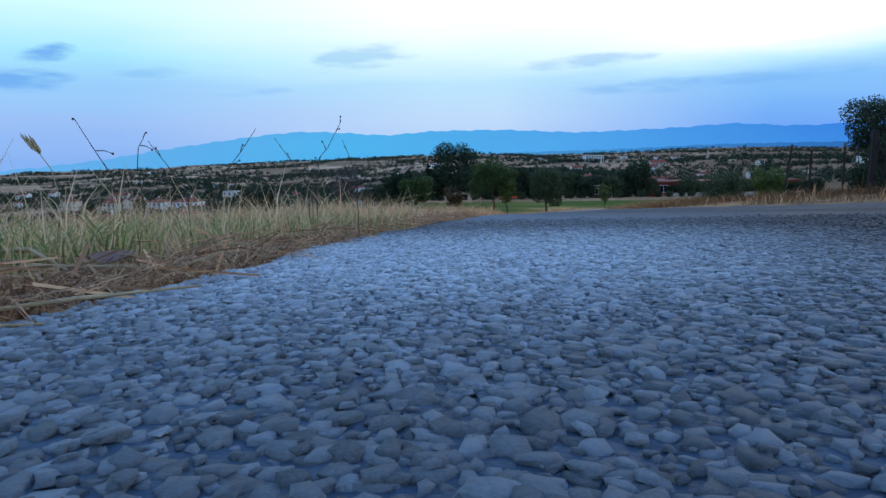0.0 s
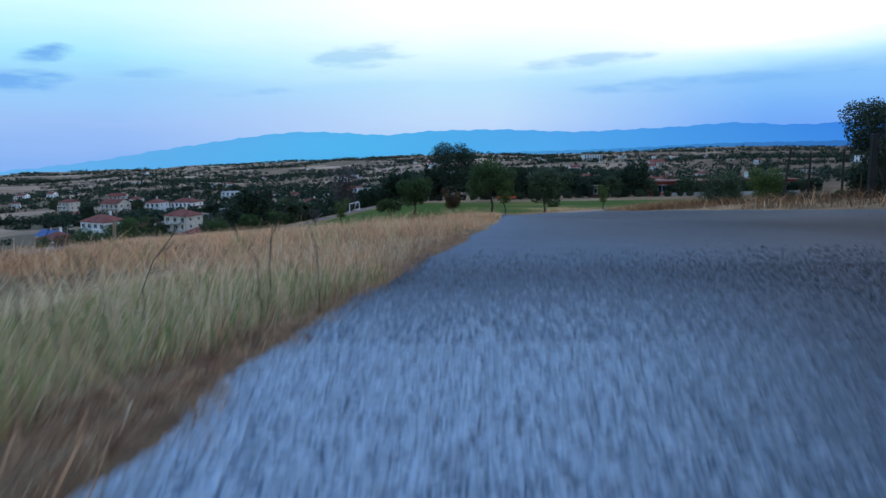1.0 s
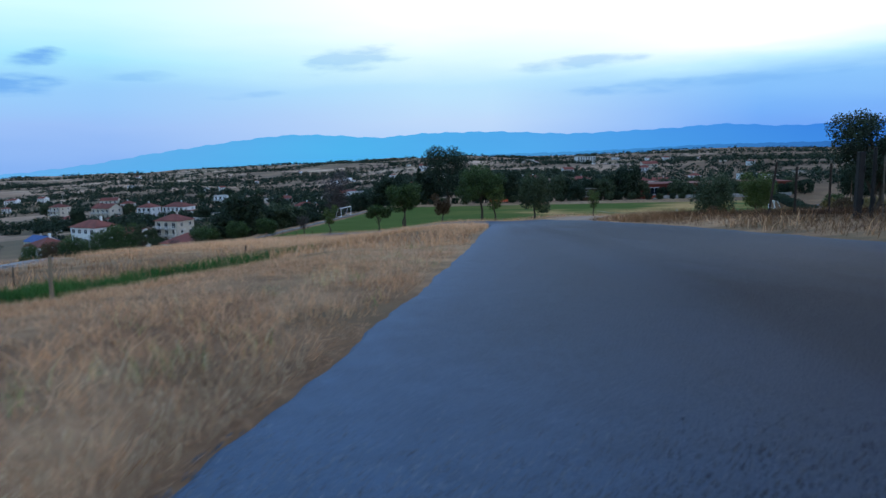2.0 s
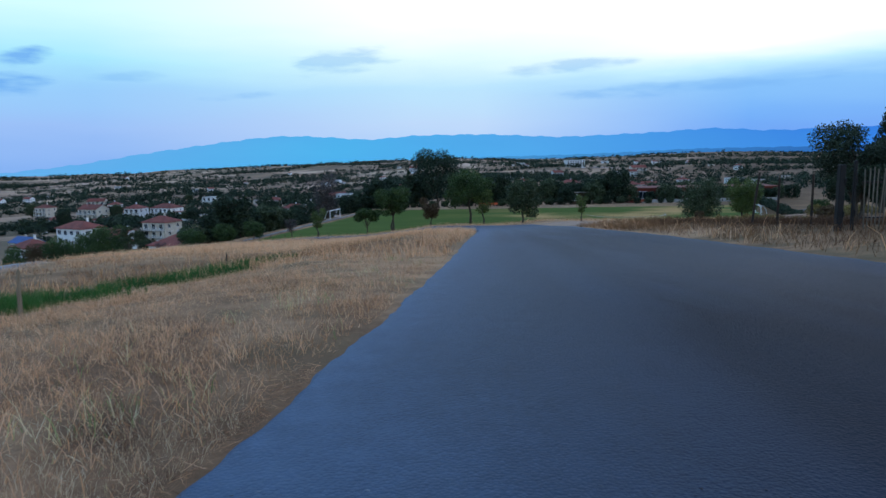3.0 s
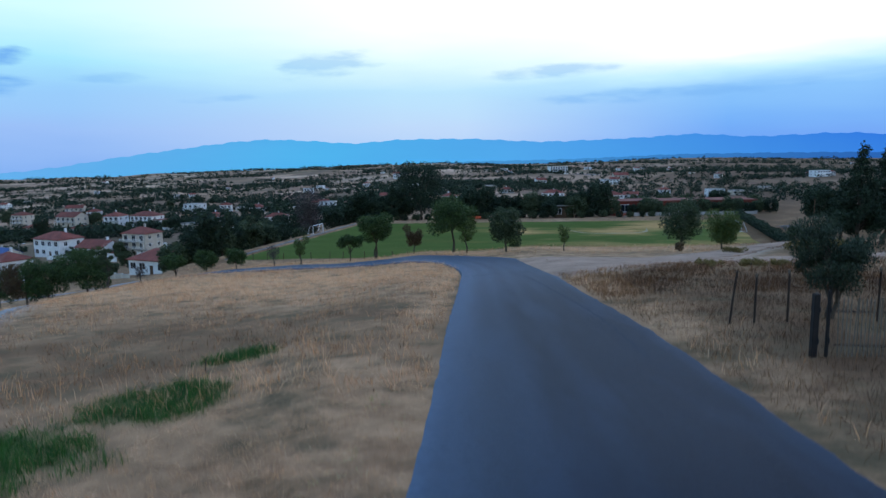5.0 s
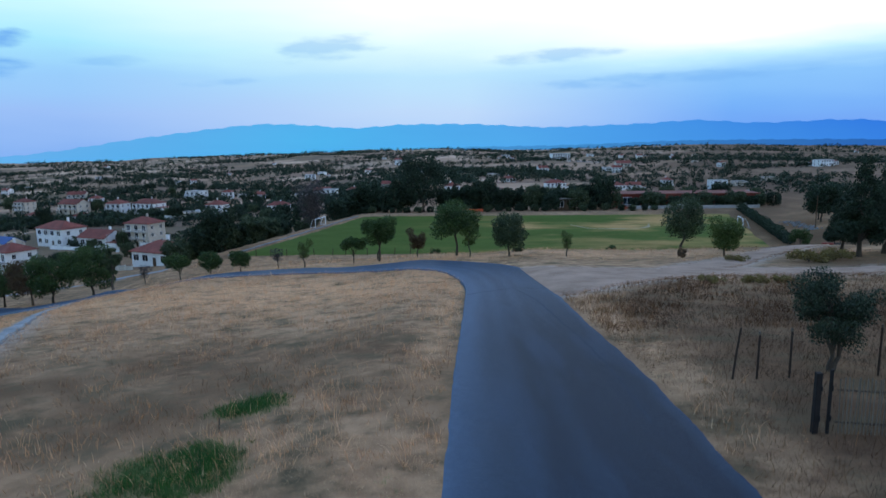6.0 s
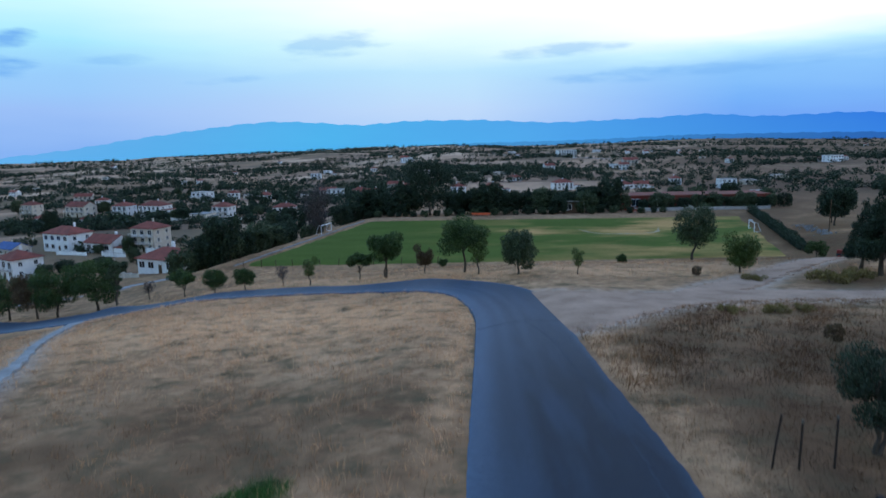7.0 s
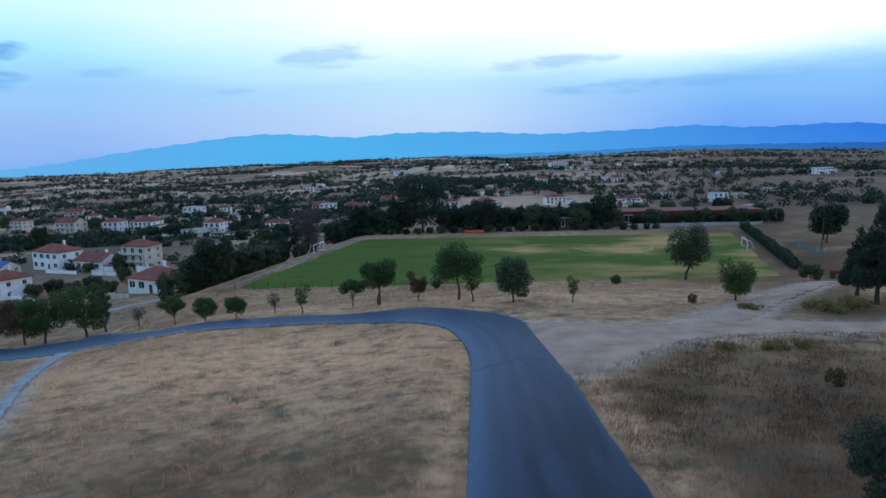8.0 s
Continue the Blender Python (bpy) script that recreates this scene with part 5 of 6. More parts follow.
bungalow = seat(make_house(11.5, 8.5, 1, "hip", PLASTER, TILES, "white bungalow with a red tiled hip roof", 1, cols=4), -69.0, 153.5, -24, 1.05)
villa = seat(make_house(10, 9, 2, "hip", PLASTER, TILES, "white two-storey house with a red tiled roof and balcony", 2, True), -113.4, 163.5, -30, 0.85)
shed = seat(make_house(15, 9, 1, "gable", CREAM, BLUE_SHEET, "long shed with a blue sheet roof", 3, category="shed", name="shed"), -147, 209, -28, 0.7)
row_a = seat(make_house(12, 8, 1, "gable", PLASTER, TILES, "long white cottage with a red gabled roof", 4, wing=True), -113, 206, -22, 1.0)
row_b = seat(make_house(14, 9, 2, "hip", PLASTER, TILES, "broad white house with a large red roof", 5), -131, 214, -26, 0.98)
flats = seat(make_house(11.5, 9, 3, "hip", CREAM, TILES, "cream three-storey house with stacked balconies", 6, True), -97, 203, -20, 0.82)
manor = seat(make_house(17, 11, 2, "hip", PLASTER, TILES, "large white house with a wide red tiled roof", 7, True, wing=True), -159, 339, -18, 0.84)
cottage = seat(make_house(10, 9, 2, "hip", PLASTER, TILES, "white village house with a red hip roof", 8, True), -177.6, 342.5, -12, 0.9)
pair = seat(make_house(15, 9, 2, "gable", CREAM, TILES, "cream double house with a red gabled roof", 9, True), -206, 350, -20, 0.95)
block = seat(make_house(11, 9, 2, "flat", PLASTER, CONCRETE, "white flat-roofed house with a railed terrace", 10, True), -163.5, 417, -20, 1.0)
annex = seat(make_house(9, 8, 1, "flat", CREAM, CONCRETE, "low pale flat-roofed building", 11, wing=True), -117.5, 298, -12)
# position and turn of further village houses
for src, spots in ((cottage, ((-111.5, 310, -10, 0.95), (-146.4, 427, 10, 0.8), (3.6, 268, 10, 0.62), (-37, 323, 20, 0.6), (105, 298, -8, 0.55), (-221, 400, 6, 0.8))),
                   (manor, ((-77, 294, 8, 0.72), (18, 270, 6, 0.6), (50, 284, 4, 0.62))),
                   (bungalow, ((-208, 321, -20, 0.8), (-177, 308, -14, 0.7), (-55, 388, 12, 0.8), (76, 280, 12, 0.6), (-124, 424, -6, 0.8), (37, 361, 5, 0.6))),
                   (block, ((112, 259, 4, 0.55), (54, 258, 12, 0.4), (-20, 470, 15, 0.8), (-71, 393, -8, 0.8), (-135, 640, 6, 0.9))),
                   (annex, ((126, 270, -6, 0.6), (104, 214, 4, 0.55), (-136, 428, 4, 0.8), (155, 303, 10, 0.6), (32, 421, 4, 0.7), (-96, 412, 3, 0.8))),
                   (row_a, ((85, 284, -12, 0.55), (-46, 354, 10, 0.7), (-20, 330, 8, 0.6))),
                   (flats, ((-238, 357, -20, 0.95),)),
                   (pair, ((-250, 430, 10, 0.8), (-30, 352, -10, 0.6), (-78, 405, 6, 0.75), (157, 558, 3, 0.9)))):
    for x, y, turn, size in spots:
        tagged(reseat(src, x, y, turn, size), group="village houses")
far_house = seat(make_house(11, 9, 2, "gable", PLASTER, TILES, "far white farmhouse among the fields", 12), -64, 905, 4)
far_block = seat(make_house(16, 10, 2, "flat", PLASTER, CONCRETE, "far white flat-roofed house among the fields", 13), -58, 890, 8)
rng1 = np.random.default_rng(21)
for i in range(46):
    az, r = math.radians(rng1.uniform(-38, 36)), 520 * (1700 / 520) ** rng1.random()
    x, y = r * math.sin(az), r * math.cos(az)
    tagged(reseat((far_house, far_block, cottage, annex)[i % 4], x, y, rng1.uniform(-40, 40), rng1.uniform(0.4, 0.75)), group="far houses")
tower = seat(make_house(22, 14, 3, "flat", PLASTER, CONCRETE, "big pale unfinished concrete block on the far slope", 14, True, "building", "apartment_block", 7), 144, 790, 6)

# a bleached strip of road below the block
bm = bmesh.new()
prev = None
for k in range(9):
    cx, cy = 152 + 1.2 * k + 2 * math.sin(k), 770 - 14 * k
    cur = [bm.verts.new((cx + s, cy, ground_at(cx, cy) + 0.5)) for s in (-3.2, 3.2)]
    if prev:
        bm.faces.new((prev[0], prev[1], cur[1], cur[0]))
    prev = cur
tagged(part("far_road", bm, CHALK, None), "bleached strip of far road on the slope", "road", kind="structure")

# buildings behind the pitch
hall = seat(make_house(31, 8, 1, "flat", RED_WALL, TILES, "long low red-painted hall behind the pitch", 15, category="hall", name="sports_hall", cols=6), 70, 186, -3, 1.3)
hut = seat(make_house(5, 2.6, 1, "flat", TIMBER, CONCRETE, "small brown changing hut beside the pitch", 16, category="hut", name="changing_hut", cols=3), 33.5, 172, -3)


def bench(x, y, turn):
    root = new("bench")
    for s in (-1.9, 0, 1.9):
        bm = bmesh.new()
        box(bm, s - 0.05, -0.2, 0, s + 0.05, 0.2, 0.42)
        part("leg", bm, CONCRETE, root)
    bm = bmesh.new()
    box(bm, -2.4, -0.24, 0.424, 2.4, 0.24, 0.5, bevel=0.02)
    part("seat", bm, ORANGE, root)
    bm = bmesh.new()
    box(bm, -2.4, 0.2, 0.56, 2.4, 0.26, 1.0, bevel=0.02)
    part("backrest", bm, ORANGE, root)
    bm = bmesh.new()
    for s in (-1.9, 1.9):
        box(bm, s - 0.04, 0.262, 0.3, s + 0.04, 0.31, 0.98)
    part("back_brace", bm, CONCRETE, root)
    root.matrix_basis = Matrix.Translation((x, y, ground_at(x, y) + 0.02)) @ Matrix.Rotation(turn, 4, "Z")
    return tagged(root, "long orange bench beside the pitch", "bench")


bench(8.0, 164.5, -0.05)
bench(48.5, 166.5, -0.05)


def make_car(paint, label):
    root = new("car")
    prof = [(-2.1, 0.35), (-2.12, 0.75), (-1.9, 0.95), (-1.5, 1.0), (-0.95, 1.42), (0.7, 1.45), (1.35, 0.98), (2.0, 0.85), (2.1, 0.6), (2.08, 0.35)]
    bm = bmesh.new()
    a, b = ([bm.verts.new((px, s * (0.84 if pz < 1.1 else 0.66), pz)) for px, pz in prof] for s in (-1, 1))
    for k in range(len(prof)):
        bm.faces.new((a[k], a[(k + 1) % len(prof)], b[(k + 1) % len(prof)], b[k]))
    bm.faces.new(a[::-1])
    bm.faces.new(b)
    bmesh.ops.bevel(bm, geom=list(bm.edges), offset=0.04, segments=1, affect="EDGES")
    part("body", bm, paint, root)
    for s in (-1, 1):
        bm = bmesh.new()
        bm.faces.new([bm.verts.new(p) for p in ((-1.3, s * 0.80, 1.03), (-0.9, s * 0.69, 1.37), (0.62, s * 0.69, 1.39), (1.1, s * 0.80, 1.03))])
        bmesh.ops.solidify(bm, geom=list(bm.faces), thickness=0.05)
        part("side_window", bm, PANE, root)
    for wx in (-1.3, 1.3):
        for s in (-1, 1):
            bm = bmesh.new()
            tube(bm, [(wx, s * 0.68, 0.32), (wx, s * 0.88, 0.32)], [0.32, 0.32], 14)
            wh = part("wheel", bm, DARK, root)
            bm = bmesh.new()
            tube(bm, [(wx, s * 0.87, 0.32), (wx, s * 0.895, 0.32)], [0.19, 0.17], 12)
            part("rim", bm, WHITE, wh)
    return tagged(root, label, "car", "parked cars")


white_car = make_car(WHITE, "white parked car behind the pitch")
white_car.matrix_basis = Matrix.Translation((66.5, 179.5, ground_at(66.5, 179.5)))
copy_thing(white_car, Matrix.Translation((88, 180, ground_at(88, 180))) @ Matrix.Rotation(3.0, 4, "Z"))


def tractor(x, y, turn):
    root = new("tractor")
    bm = bmesh.new()
    box(bm, -0.3, -0.35, 0.7, 1.3, 0.35, 1.25, bevel=0.08)
    part("bonnet", bm, RED_WALL, root)
    bm = bmesh.new()
    box(bm, -1.2, -0.55, 0.6, -0.304, 0.55, 1.05, bevel=0.05)
    part("seat_deck", bm, RED_WALL, root)
    bm = bmesh.new()
    for px, py in ((-1.1, -0.5), (-1.1, 0.5), (-0.4, -0.5), (-0.4, 0.5)):
        box(bm, px - 0.03, py - 0.03, 1.05, px + 0.03, py + 0.03, 2.0)
    box(bm, -1.25, -0.6, 2.0, -0.25, 0.6, 2.06)
    part("canopy", bm, DARK, root)
    for wx, r, w in ((-0.8, 0.62, 0.32), (0.95, 0.38, 0.22)):
        for s in (-1, 1):
            bm = bmesh.new()
            tube(bm, [(wx, s * 0.58, r), (wx, s * (0.58 + w), r)], [r, r], 16)
            wh = part("wheel", bm, DARK, root)
            bm = bmesh.new()
            tube(bm, [(wx, s * (0.57 + w), r), (wx, s * (0.6 + w), r)], [r * 0.5, r * 0.45], 12)
            part("rim", bm, RED_WALL, wh)
    root.matrix_basis = Matrix.Translation((x, y, ground_at(x, y))) @ Matrix.Rotation(turn, 4, "Z")
    return tagged(root, "small red tractor standing on the dry slope", "tractor")


tractor(60.0, 96.5, 2.6)


# ---------------------------------------------------------------- small things of the hillside and village
def stake(x, y, h, r, label, material):
    root = new("stake")
    bm = bmesh.new()
    tube(bm, [(0, 0, -0.15), (0.01, 0, h * 0.5), (0.03, 0.01, h)], [r, r * 0.95, r * 0.8], 7)
    part("shaft", bm, material, root)
    bm = bmesh.new()
    tube(bm, [(0.028, 0.01, h - 0.004), (0.03, 0.01, h + r * 1.2)], [r * 0.8, r * 0.3], 7)
    part("point", bm, material, root)
    root.matrix_basis = Matrix.Translation((x, y, ground_at(x, y)))
    return tagged(root, label, "stake")


stake(-5.6, 8.3, 0.58, 0.03, "light wooden stake standing in the green patch", RAW_WOOD)
stake(-5.41, 15.34, 0.42, 0.018, "thin grey stake in dry grass", BARK)
stake(-10.92, 14.59, 0.5, 0.022, "short grey stake in dry grass", BARK)


def garden_wall(x, y, turn, run, h, material, label):
    """A low wall with piers and a coping."""
    root = new("garden_wall")
    bm = bmesh.new()
    box(bm, -run / 2, -0.1, -1.0, run / 2, 0.1, h)
    part("wall", bm, material, root)
    for k in range(4):
        bm = bmesh.new()
        px = -run / 2 + run * k / 3
        box(bm, px - 0.18, -0.18, -1.0, px + 0.18, 0.18, h + 0.25, bevel=0.03)
        part("pier", bm, material, root)
    bm = bmesh.new()
    box(bm, -run / 2, -0.14, h + 0.003, run / 2, 0.14, h + 0.07)
    part("coping", bm, CONCRETE, root)
    root.matrix_basis = Matrix.Translation((x, y, ground_at(x, y))) @ Matrix.Rotation(math.radians(turn), 4, "Z")
    return tagged(root, label, "wall", "garden walls")


rng2 = np.random.default_rng(5)
garden_wall(69, 174.5, -3, 36, 0.8, CONCRETE, "low pale wall between the pitch and the hall")
for x, y, turn, run, h in ((-61, 147, -24, 9, 1.2), (-76, 146, -24, 7, 1.1), (-88, 190, -20, 12, 1.6), (-104, 192, -24, 10, 1.3), (-122, 200, -24, 14, 1.2), (-137, 198, -28, 9, 1.5),
                           (-105, 156, -30, 10, 1.3), (-150, 316, -18, 16, 1.4), (-172, 318, -12, 12, 1.4), (-200, 312, -20, 14, 1.3), (-128, 300, -8, 12, 1.2), (-100, 290, 10, 14, 1.2)):
    garden_wall(x, y, turn, run, h, PLASTER if rng2.random() < 0.7 else CREAM, "low whitewashed garden wall with piers")


def street_lamp(x, y, h, turn, label="slim grey street lamp pole"):
    root = new("street_lamp")
    bm = bmesh.new()
    tube(bm, [(0, 0, -0.3), (0, 0, h * 0.6), (0, 0, h)], [0.09, 0.07, 0.05], 8)
    part("pole", bm, CONCRETE, root)
    bm = bmesh.new()
    tube(bm, [(0, 0, h - 0.05), (0.6, 0, h + 0.25), (1.3, 0, h + 0.3)], [0.04, 0.035, 0.03], 6)
    part("arm", bm, CONCRETE, root)
    bm = bmesh.new()
    box(bm, 1.2, -0.12, h + 0.22, 1.8, 0.12, h + 0.36, bevel=0.04)
    part("lamp_head", bm, WHITE, root)
    root.matrix_basis = Matrix.Translation((x, y, ground_at(x, y))) @ Matrix.Rotation(turn, 4, "Z")
    return tagged(root, label, "street lamp", "street lamps")


stake(70, 118, 6.2, 0.09, "slim dark utility pole beside the rubble", TIMBER)
street_lamp(-78, 165, 6.0, 0.5)
street_lamp(-100, 185, 6.0, 0.2)
street_lamp(-64, 160, 6.0, 2.8)
street_lamp(-132, 195, 6.0, 1.0)
street_lamp(-60, 240, 6.5, 0.3)


# low weeds and shrubs by the dirt road, and the rubble below the hedge
shrub = settle(make_tree("shrub", 0.5, 1.6, 0.04, LEAF_YELLOW, 51, 1500, 0.04, "spread", 12, 5, "low yellowish shrub beside the dirt road", "shrub"), 17.4, 40.09)
plant(shrub, 20.1, 39.98, 1.3, 1.1)
plant(shrub, 22.27, 40.64, 2.2, 0.9)
plant(shrub, 26.08, 55.19, 0.3, 1.2)
brown_shrub = settle(make_tree("shrub", 1.0, 1.1, 0.08, LEAF_RUST, 52, 1100, 0.045, "round", 9, 4, "small withered brown shrub on dark earth", "shrub"), 18.58, 31.58)
plant(brown_shrub, 22.8, 59.22, 1.0, 1.0)


def rubble():
    rng = np.random.default_rng(12)
    bm = bmesh.new()
    for k in range(150):
        t = rng.random()
        x, y = 74 - 4.5 * t + rng.normal(0, 0.7), 135.7 - 18.9 * t + rng.normal(0, 0.5)
        r = rng.uniform(0.08, 0.28)
        res = bmesh.ops.create_icosphere(bm, subdivisions=1, radius=r)
        for q in res["verts"]:
            q.co = Vector((q.co.x * rng.uniform(0.7, 1.3), q.co.y * rng.uniform(0.7, 1.3), q.co.z * rng.uniform(0.4, 0.9))) + Vector((x, y, ground_at(x, y) + r * 0.25))
    return tagged(part("rubble", bm, KERB, None), "strip of pale broken rubble below the hedge", "rubble", kind="stuff")


rubble()

plant(shrub, 30.6, 52.0, 0.5, 2.0)
plant(shrub, 33.1, 52.5, 1.7, 1.8)

# ---------------------------------------------------------------- grass
def scatter(n, x0, x1, y0, y1, rng, keep):
    p = np.stack([rng.uniform(x0, x1, n), rng.uniform(y0, y1, n)], 1)
    return p[rng.random(n) < keep(p[:, 0], p[:, 1])]


def tufts(p, per, spread, rng):
    q = np.repeat(p, per, axis=0)
    return q + rng.normal(0, 1, q.shape) * np.repeat(spread, per)[:, None] if np.ndim(spread) else q + rng.normal(0, spread, q.shape)


def off_ways(x, y, margin=0.0):
    g = np.full(len(x), 1e9)
    for k, (ea, eb) in enumerate(WAYS):
        g = np.minimum(g, road_gap(x, y) if k == 0 else way_gap(ea, eb, x, y))
    return g > margin


def lay_grass(name, p, hmin, hmax, wmin, wmax, lean, material, label, seed, tint_shift=0.0, margin=0.0, spread=0.15, cells=0.3):
    rng = np.random.default_rng(seed)
    p = p[off_ways(p[:, 0], p[:, 1], margin)]
    n = len(p)
    foot = np.stack([p[:, 0], p[:, 1], land(p[:, 0], p[:, 1]) - 0.01], 1)
    cell = np.sin(np.floor(p[:, 0] / cells) * 12.9898 + np.floor(p[:, 1] / cells) * 78.233) * 43758.5453
    cell = cell - np.floor(cell)
    low = 0.45 + 0.55 * ramp(0.0, 0.18, road_gap(p[:, 0], p[:, 1]))
    v, q = blades(foot, low * rng.uniform(hmin, hmax, n) * (0.6 + 0.8 * cell), rng.uniform(wmin, wmax, n), lean * rng.random(n) ** 0.7 * 2, rng)
    tint = np.clip(0.5 + tint_shift - 0.6 * bare_dim_zone(p[:, 0], p[:, 1]) + 0.34 * straw_zone(p[:, 0], p[:, 1]) + 0.65 * (cell - 0.5) + 0.12 * wobble(p[:, 0], p[:, 1], 0.3) + rng.normal(0, spread, n), 0, 1)
    return tagged(new(name, quad_mesh(name, v, q, material, np.repeat(tint, 6))), label, "grass", kind="stuff")


def left_edge(y):
    return np.interp(y, ROAD_A[:, 1][:len(ROAD_A) // 2 + 40], ROAD_A[:, 0][:len(ROAD_A) // 2 + 40])


rngg = np.random.default_rng(101)
near = scatter(30000, -2.0, -0.2, -0.75, 2.4, rngg, lambda x, y: (1 - 0.9 * ramp(0.3, 1.3, y)) * (x < left_edge(y) - 0.12 * (1 - ramp(-0.45, 0.3, y))) * np.clip(0.25 + 1.0 * np.exp(-((x - left_edge(y) + 0.25) / 0.3) ** 2) + 0.35 * wobble(x, y, 3), 0, 1))
lay_grass("verge_grass", near, 0.020, 0.06, 0.0009, 0.0024, 0.9, VERGE, "mixed green and straw verge grass along the asphalt", 1, 0.16, margin=0.015, spread=0.22, cells=0.04)
mid = scatter(205000, -7, 0.3, 0.6, 14, rngg, lambda x, y: np.clip(0.6 + 0.6 * wobble(x, y, 1.2), 0, 1) * (1 - 0.75 * ramp(3, 11, y)))
lay_grass("short_dry_grass", mid, 0.03, 0.11, 0.002, 0.0045, 0.8, STRAW, "short dry grass on the slope beside the lane", 2, 0.0, spread=0.2, margin=0.03, cells=0.12)
far_l = tufts(scatter(52000, -42, 1.5, 12, 64, rngg, lambda x, y: np.clip(0.25 + 0.8 * straw_zone(x, y) + 0.55 * wobble(x, y, 0.5), 0, 1)), 3, 0.1, rngg)
lay_grass("dry_hill_grass", far_l, 0.08, 0.34, 0.008, 0.018, 0.5, STRAW, "bleached dry grass covering the hillside", 3, margin=0.1)
straw_r = tufts(scatter(15000, 5.4, 40, 5, 47, rngg, lambda x, y: np.clip((0.5 + 0.5 * wobble(x, y, 0.4)) * (1 - 0.8 * bare_dim_zone(x, y)) * np.exp(-(road_gap(x, y) / (1.2 + 0.09 * y)) ** 2), 0, 1)), 3, 0.1, rngg)
lay_grass("straw_verge", straw_r, 0.10, 0.36, 0.008, 0.016, 0.5, STRAW, "pale straw grass along the lane below the fence", 8, margin=0.1)
brown_r = tufts(scatter(26000, 6, 42, 24, 47, rngg, lambda x, y: np.clip(0.5 + 0.6 * wobble(x, y, 0.45), 0, 1)), 3, 0.12, rngg)
lay_grass("brown_hill_grass", brown_r, 0.10, 0.40, 0.010, 0.022, 0.6, BROWN_GRASS, "brown withered grass below the fence", 9, 0.22, 0.15)
right_g = tufts(scatter(30000, 5.4, 26, 3, 30, rngg, lambda x, y: np.clip(0.55 + 0.45 * wobble(x, y, 0.5), 0, 1)), 3, 0.1, rngg)
lay_grass("tall_dry_grass", right_g, 0.08, 0.34, 0.004, 0.010, 0.8, BROWN_GRASS, "tall brown dry grass round the fence posts", 4, 0.0, 0.12)
beyond = tufts(scatter(16000, -40, 40, 56, 100, rngg, lambda x, y: np.clip(0.35 + 0.5 * straw_zone(x, y) + 0.2 * wobble(x, y, 0.3), 0, 1)), 3, 0.14, rngg)
lay_grass("meadow_grass", beyond, 0.10, 0.35, 0.014, 0.03, 0.5, STRAW, "dry meadow grass between the lane and the pitch", 5, margin=0.2)
lush = tufts(scatter(30000, -13, -3, 6, 19, rngg, lambda x, y: patch_green(x, y)), 3, 0.05, rngg)
lay_grass("green_grass_patch", lush, 0.08, 0.26, 0.006, 0.014, 0.5, LUSH, "lush dark green grass patches on the dry slope", 6)
olive_tufts = scatter(2600, -4, 0.2, 0.5, 12, rngg, lambda x, y: np.exp(-((x - left_edge(y) + 0.7) / 0.5) ** 2) * (wobble(x, y, 1.6) > 0.25))
lay_grass("green_tufts", tufts(olive_tufts, 5, 0.03, rngg), 0.04, 0.14, 0.002, 0.005, 0.5, VERGE, "greenish tufts near the edge of the asphalt", 7, -0.2, 0.02, cells=0.1)


DEAD_STRAW = leafy("dead_straw", [(0.15, (0.10, 0.042, 0.024)), (0.4, (0.30, 0.14, 0.075)), (0.65, (0.70, 0.48, 0.27)), (0.9, (0.90, 0.72, 0.48))], 0.6, 0.45, 9.0, 0.4)


def tangle(name, n, y0, y1, reach, low, high, lean, width, material, mean, label, seed, off=0.11):
    """Long bent stalks leaning every way beside the asphalt."""
    rng = np.random.default_rng(seed)
    y = y0 + (y1 - y0) * rng.random(n) ** 1.5
    x = left_edge(y) - 0.012 - off * (1 - ramp(-0.45, 0.3, y)) - reach * rng.random(n) ** 1.3
    foot = np.stack([x, y, land(x, y) - 0.002], 1)
    v, q = blades(foot, rng.uniform(low, high, n), rng.uniform(width * 0.6, width * 1.4, n), lean * rng.uniform(0.4, 1.4, n), rng, 0.75)
    return tagged(new(name, quad_mesh(name, v, q, material, np.repeat(np.clip(rng.normal(mean, 0.24, n), 0, 1), 6))), label, "grass", kind="stuff")


tangle("verge_stalks", 5200, -0.62, 2.2, 0.55, 0.035, 0.10, 0.85, 0.0011, DEAD_STRAW, 0.68, "tangled pale straw stalks among the verge grass", 61)
tangle("long_verge_stalks", 420, -0.55, 1.4, 0.4, 0.075, 0.13, 0.45, 0.0012, DEAD_STRAW, 0.8, "long pale straw stalks standing out of the verge", 64)
tangle("straw_heap", 3600, -0.66, 0.5, 0.16, 0.010, 0.034, 2.0, 0.0017, DEAD_STRAW, 0.40, "matted reddish straw heaped on the asphalt's edge", 62, 0.0)
tangle("green_verge_blades", 3600, -0.5, 0.7, 0.45, 0.03, 0.07, 0.6, 0.0018, VERGE, 0.14, "fresh green blades at the foot of the verge grass", 63)


def dry_stalk(points, r, label):
    bm = bmesh.new()
    tube(bm, points, [r] + [r * 1.1] * (len(points) - 2) + [r * 0.6], 7)
    for k in range(1, len(points) - 1):
        bmesh.ops.create_uvsphere(bm, u_segments=7, v_segments=5, radius=r * 1.35, matrix=Matrix.Translation(points[k]))
    return tagged(part("dry_stalk", bm, STRAW_PLAIN, None, smooth=True), label, "stalk")


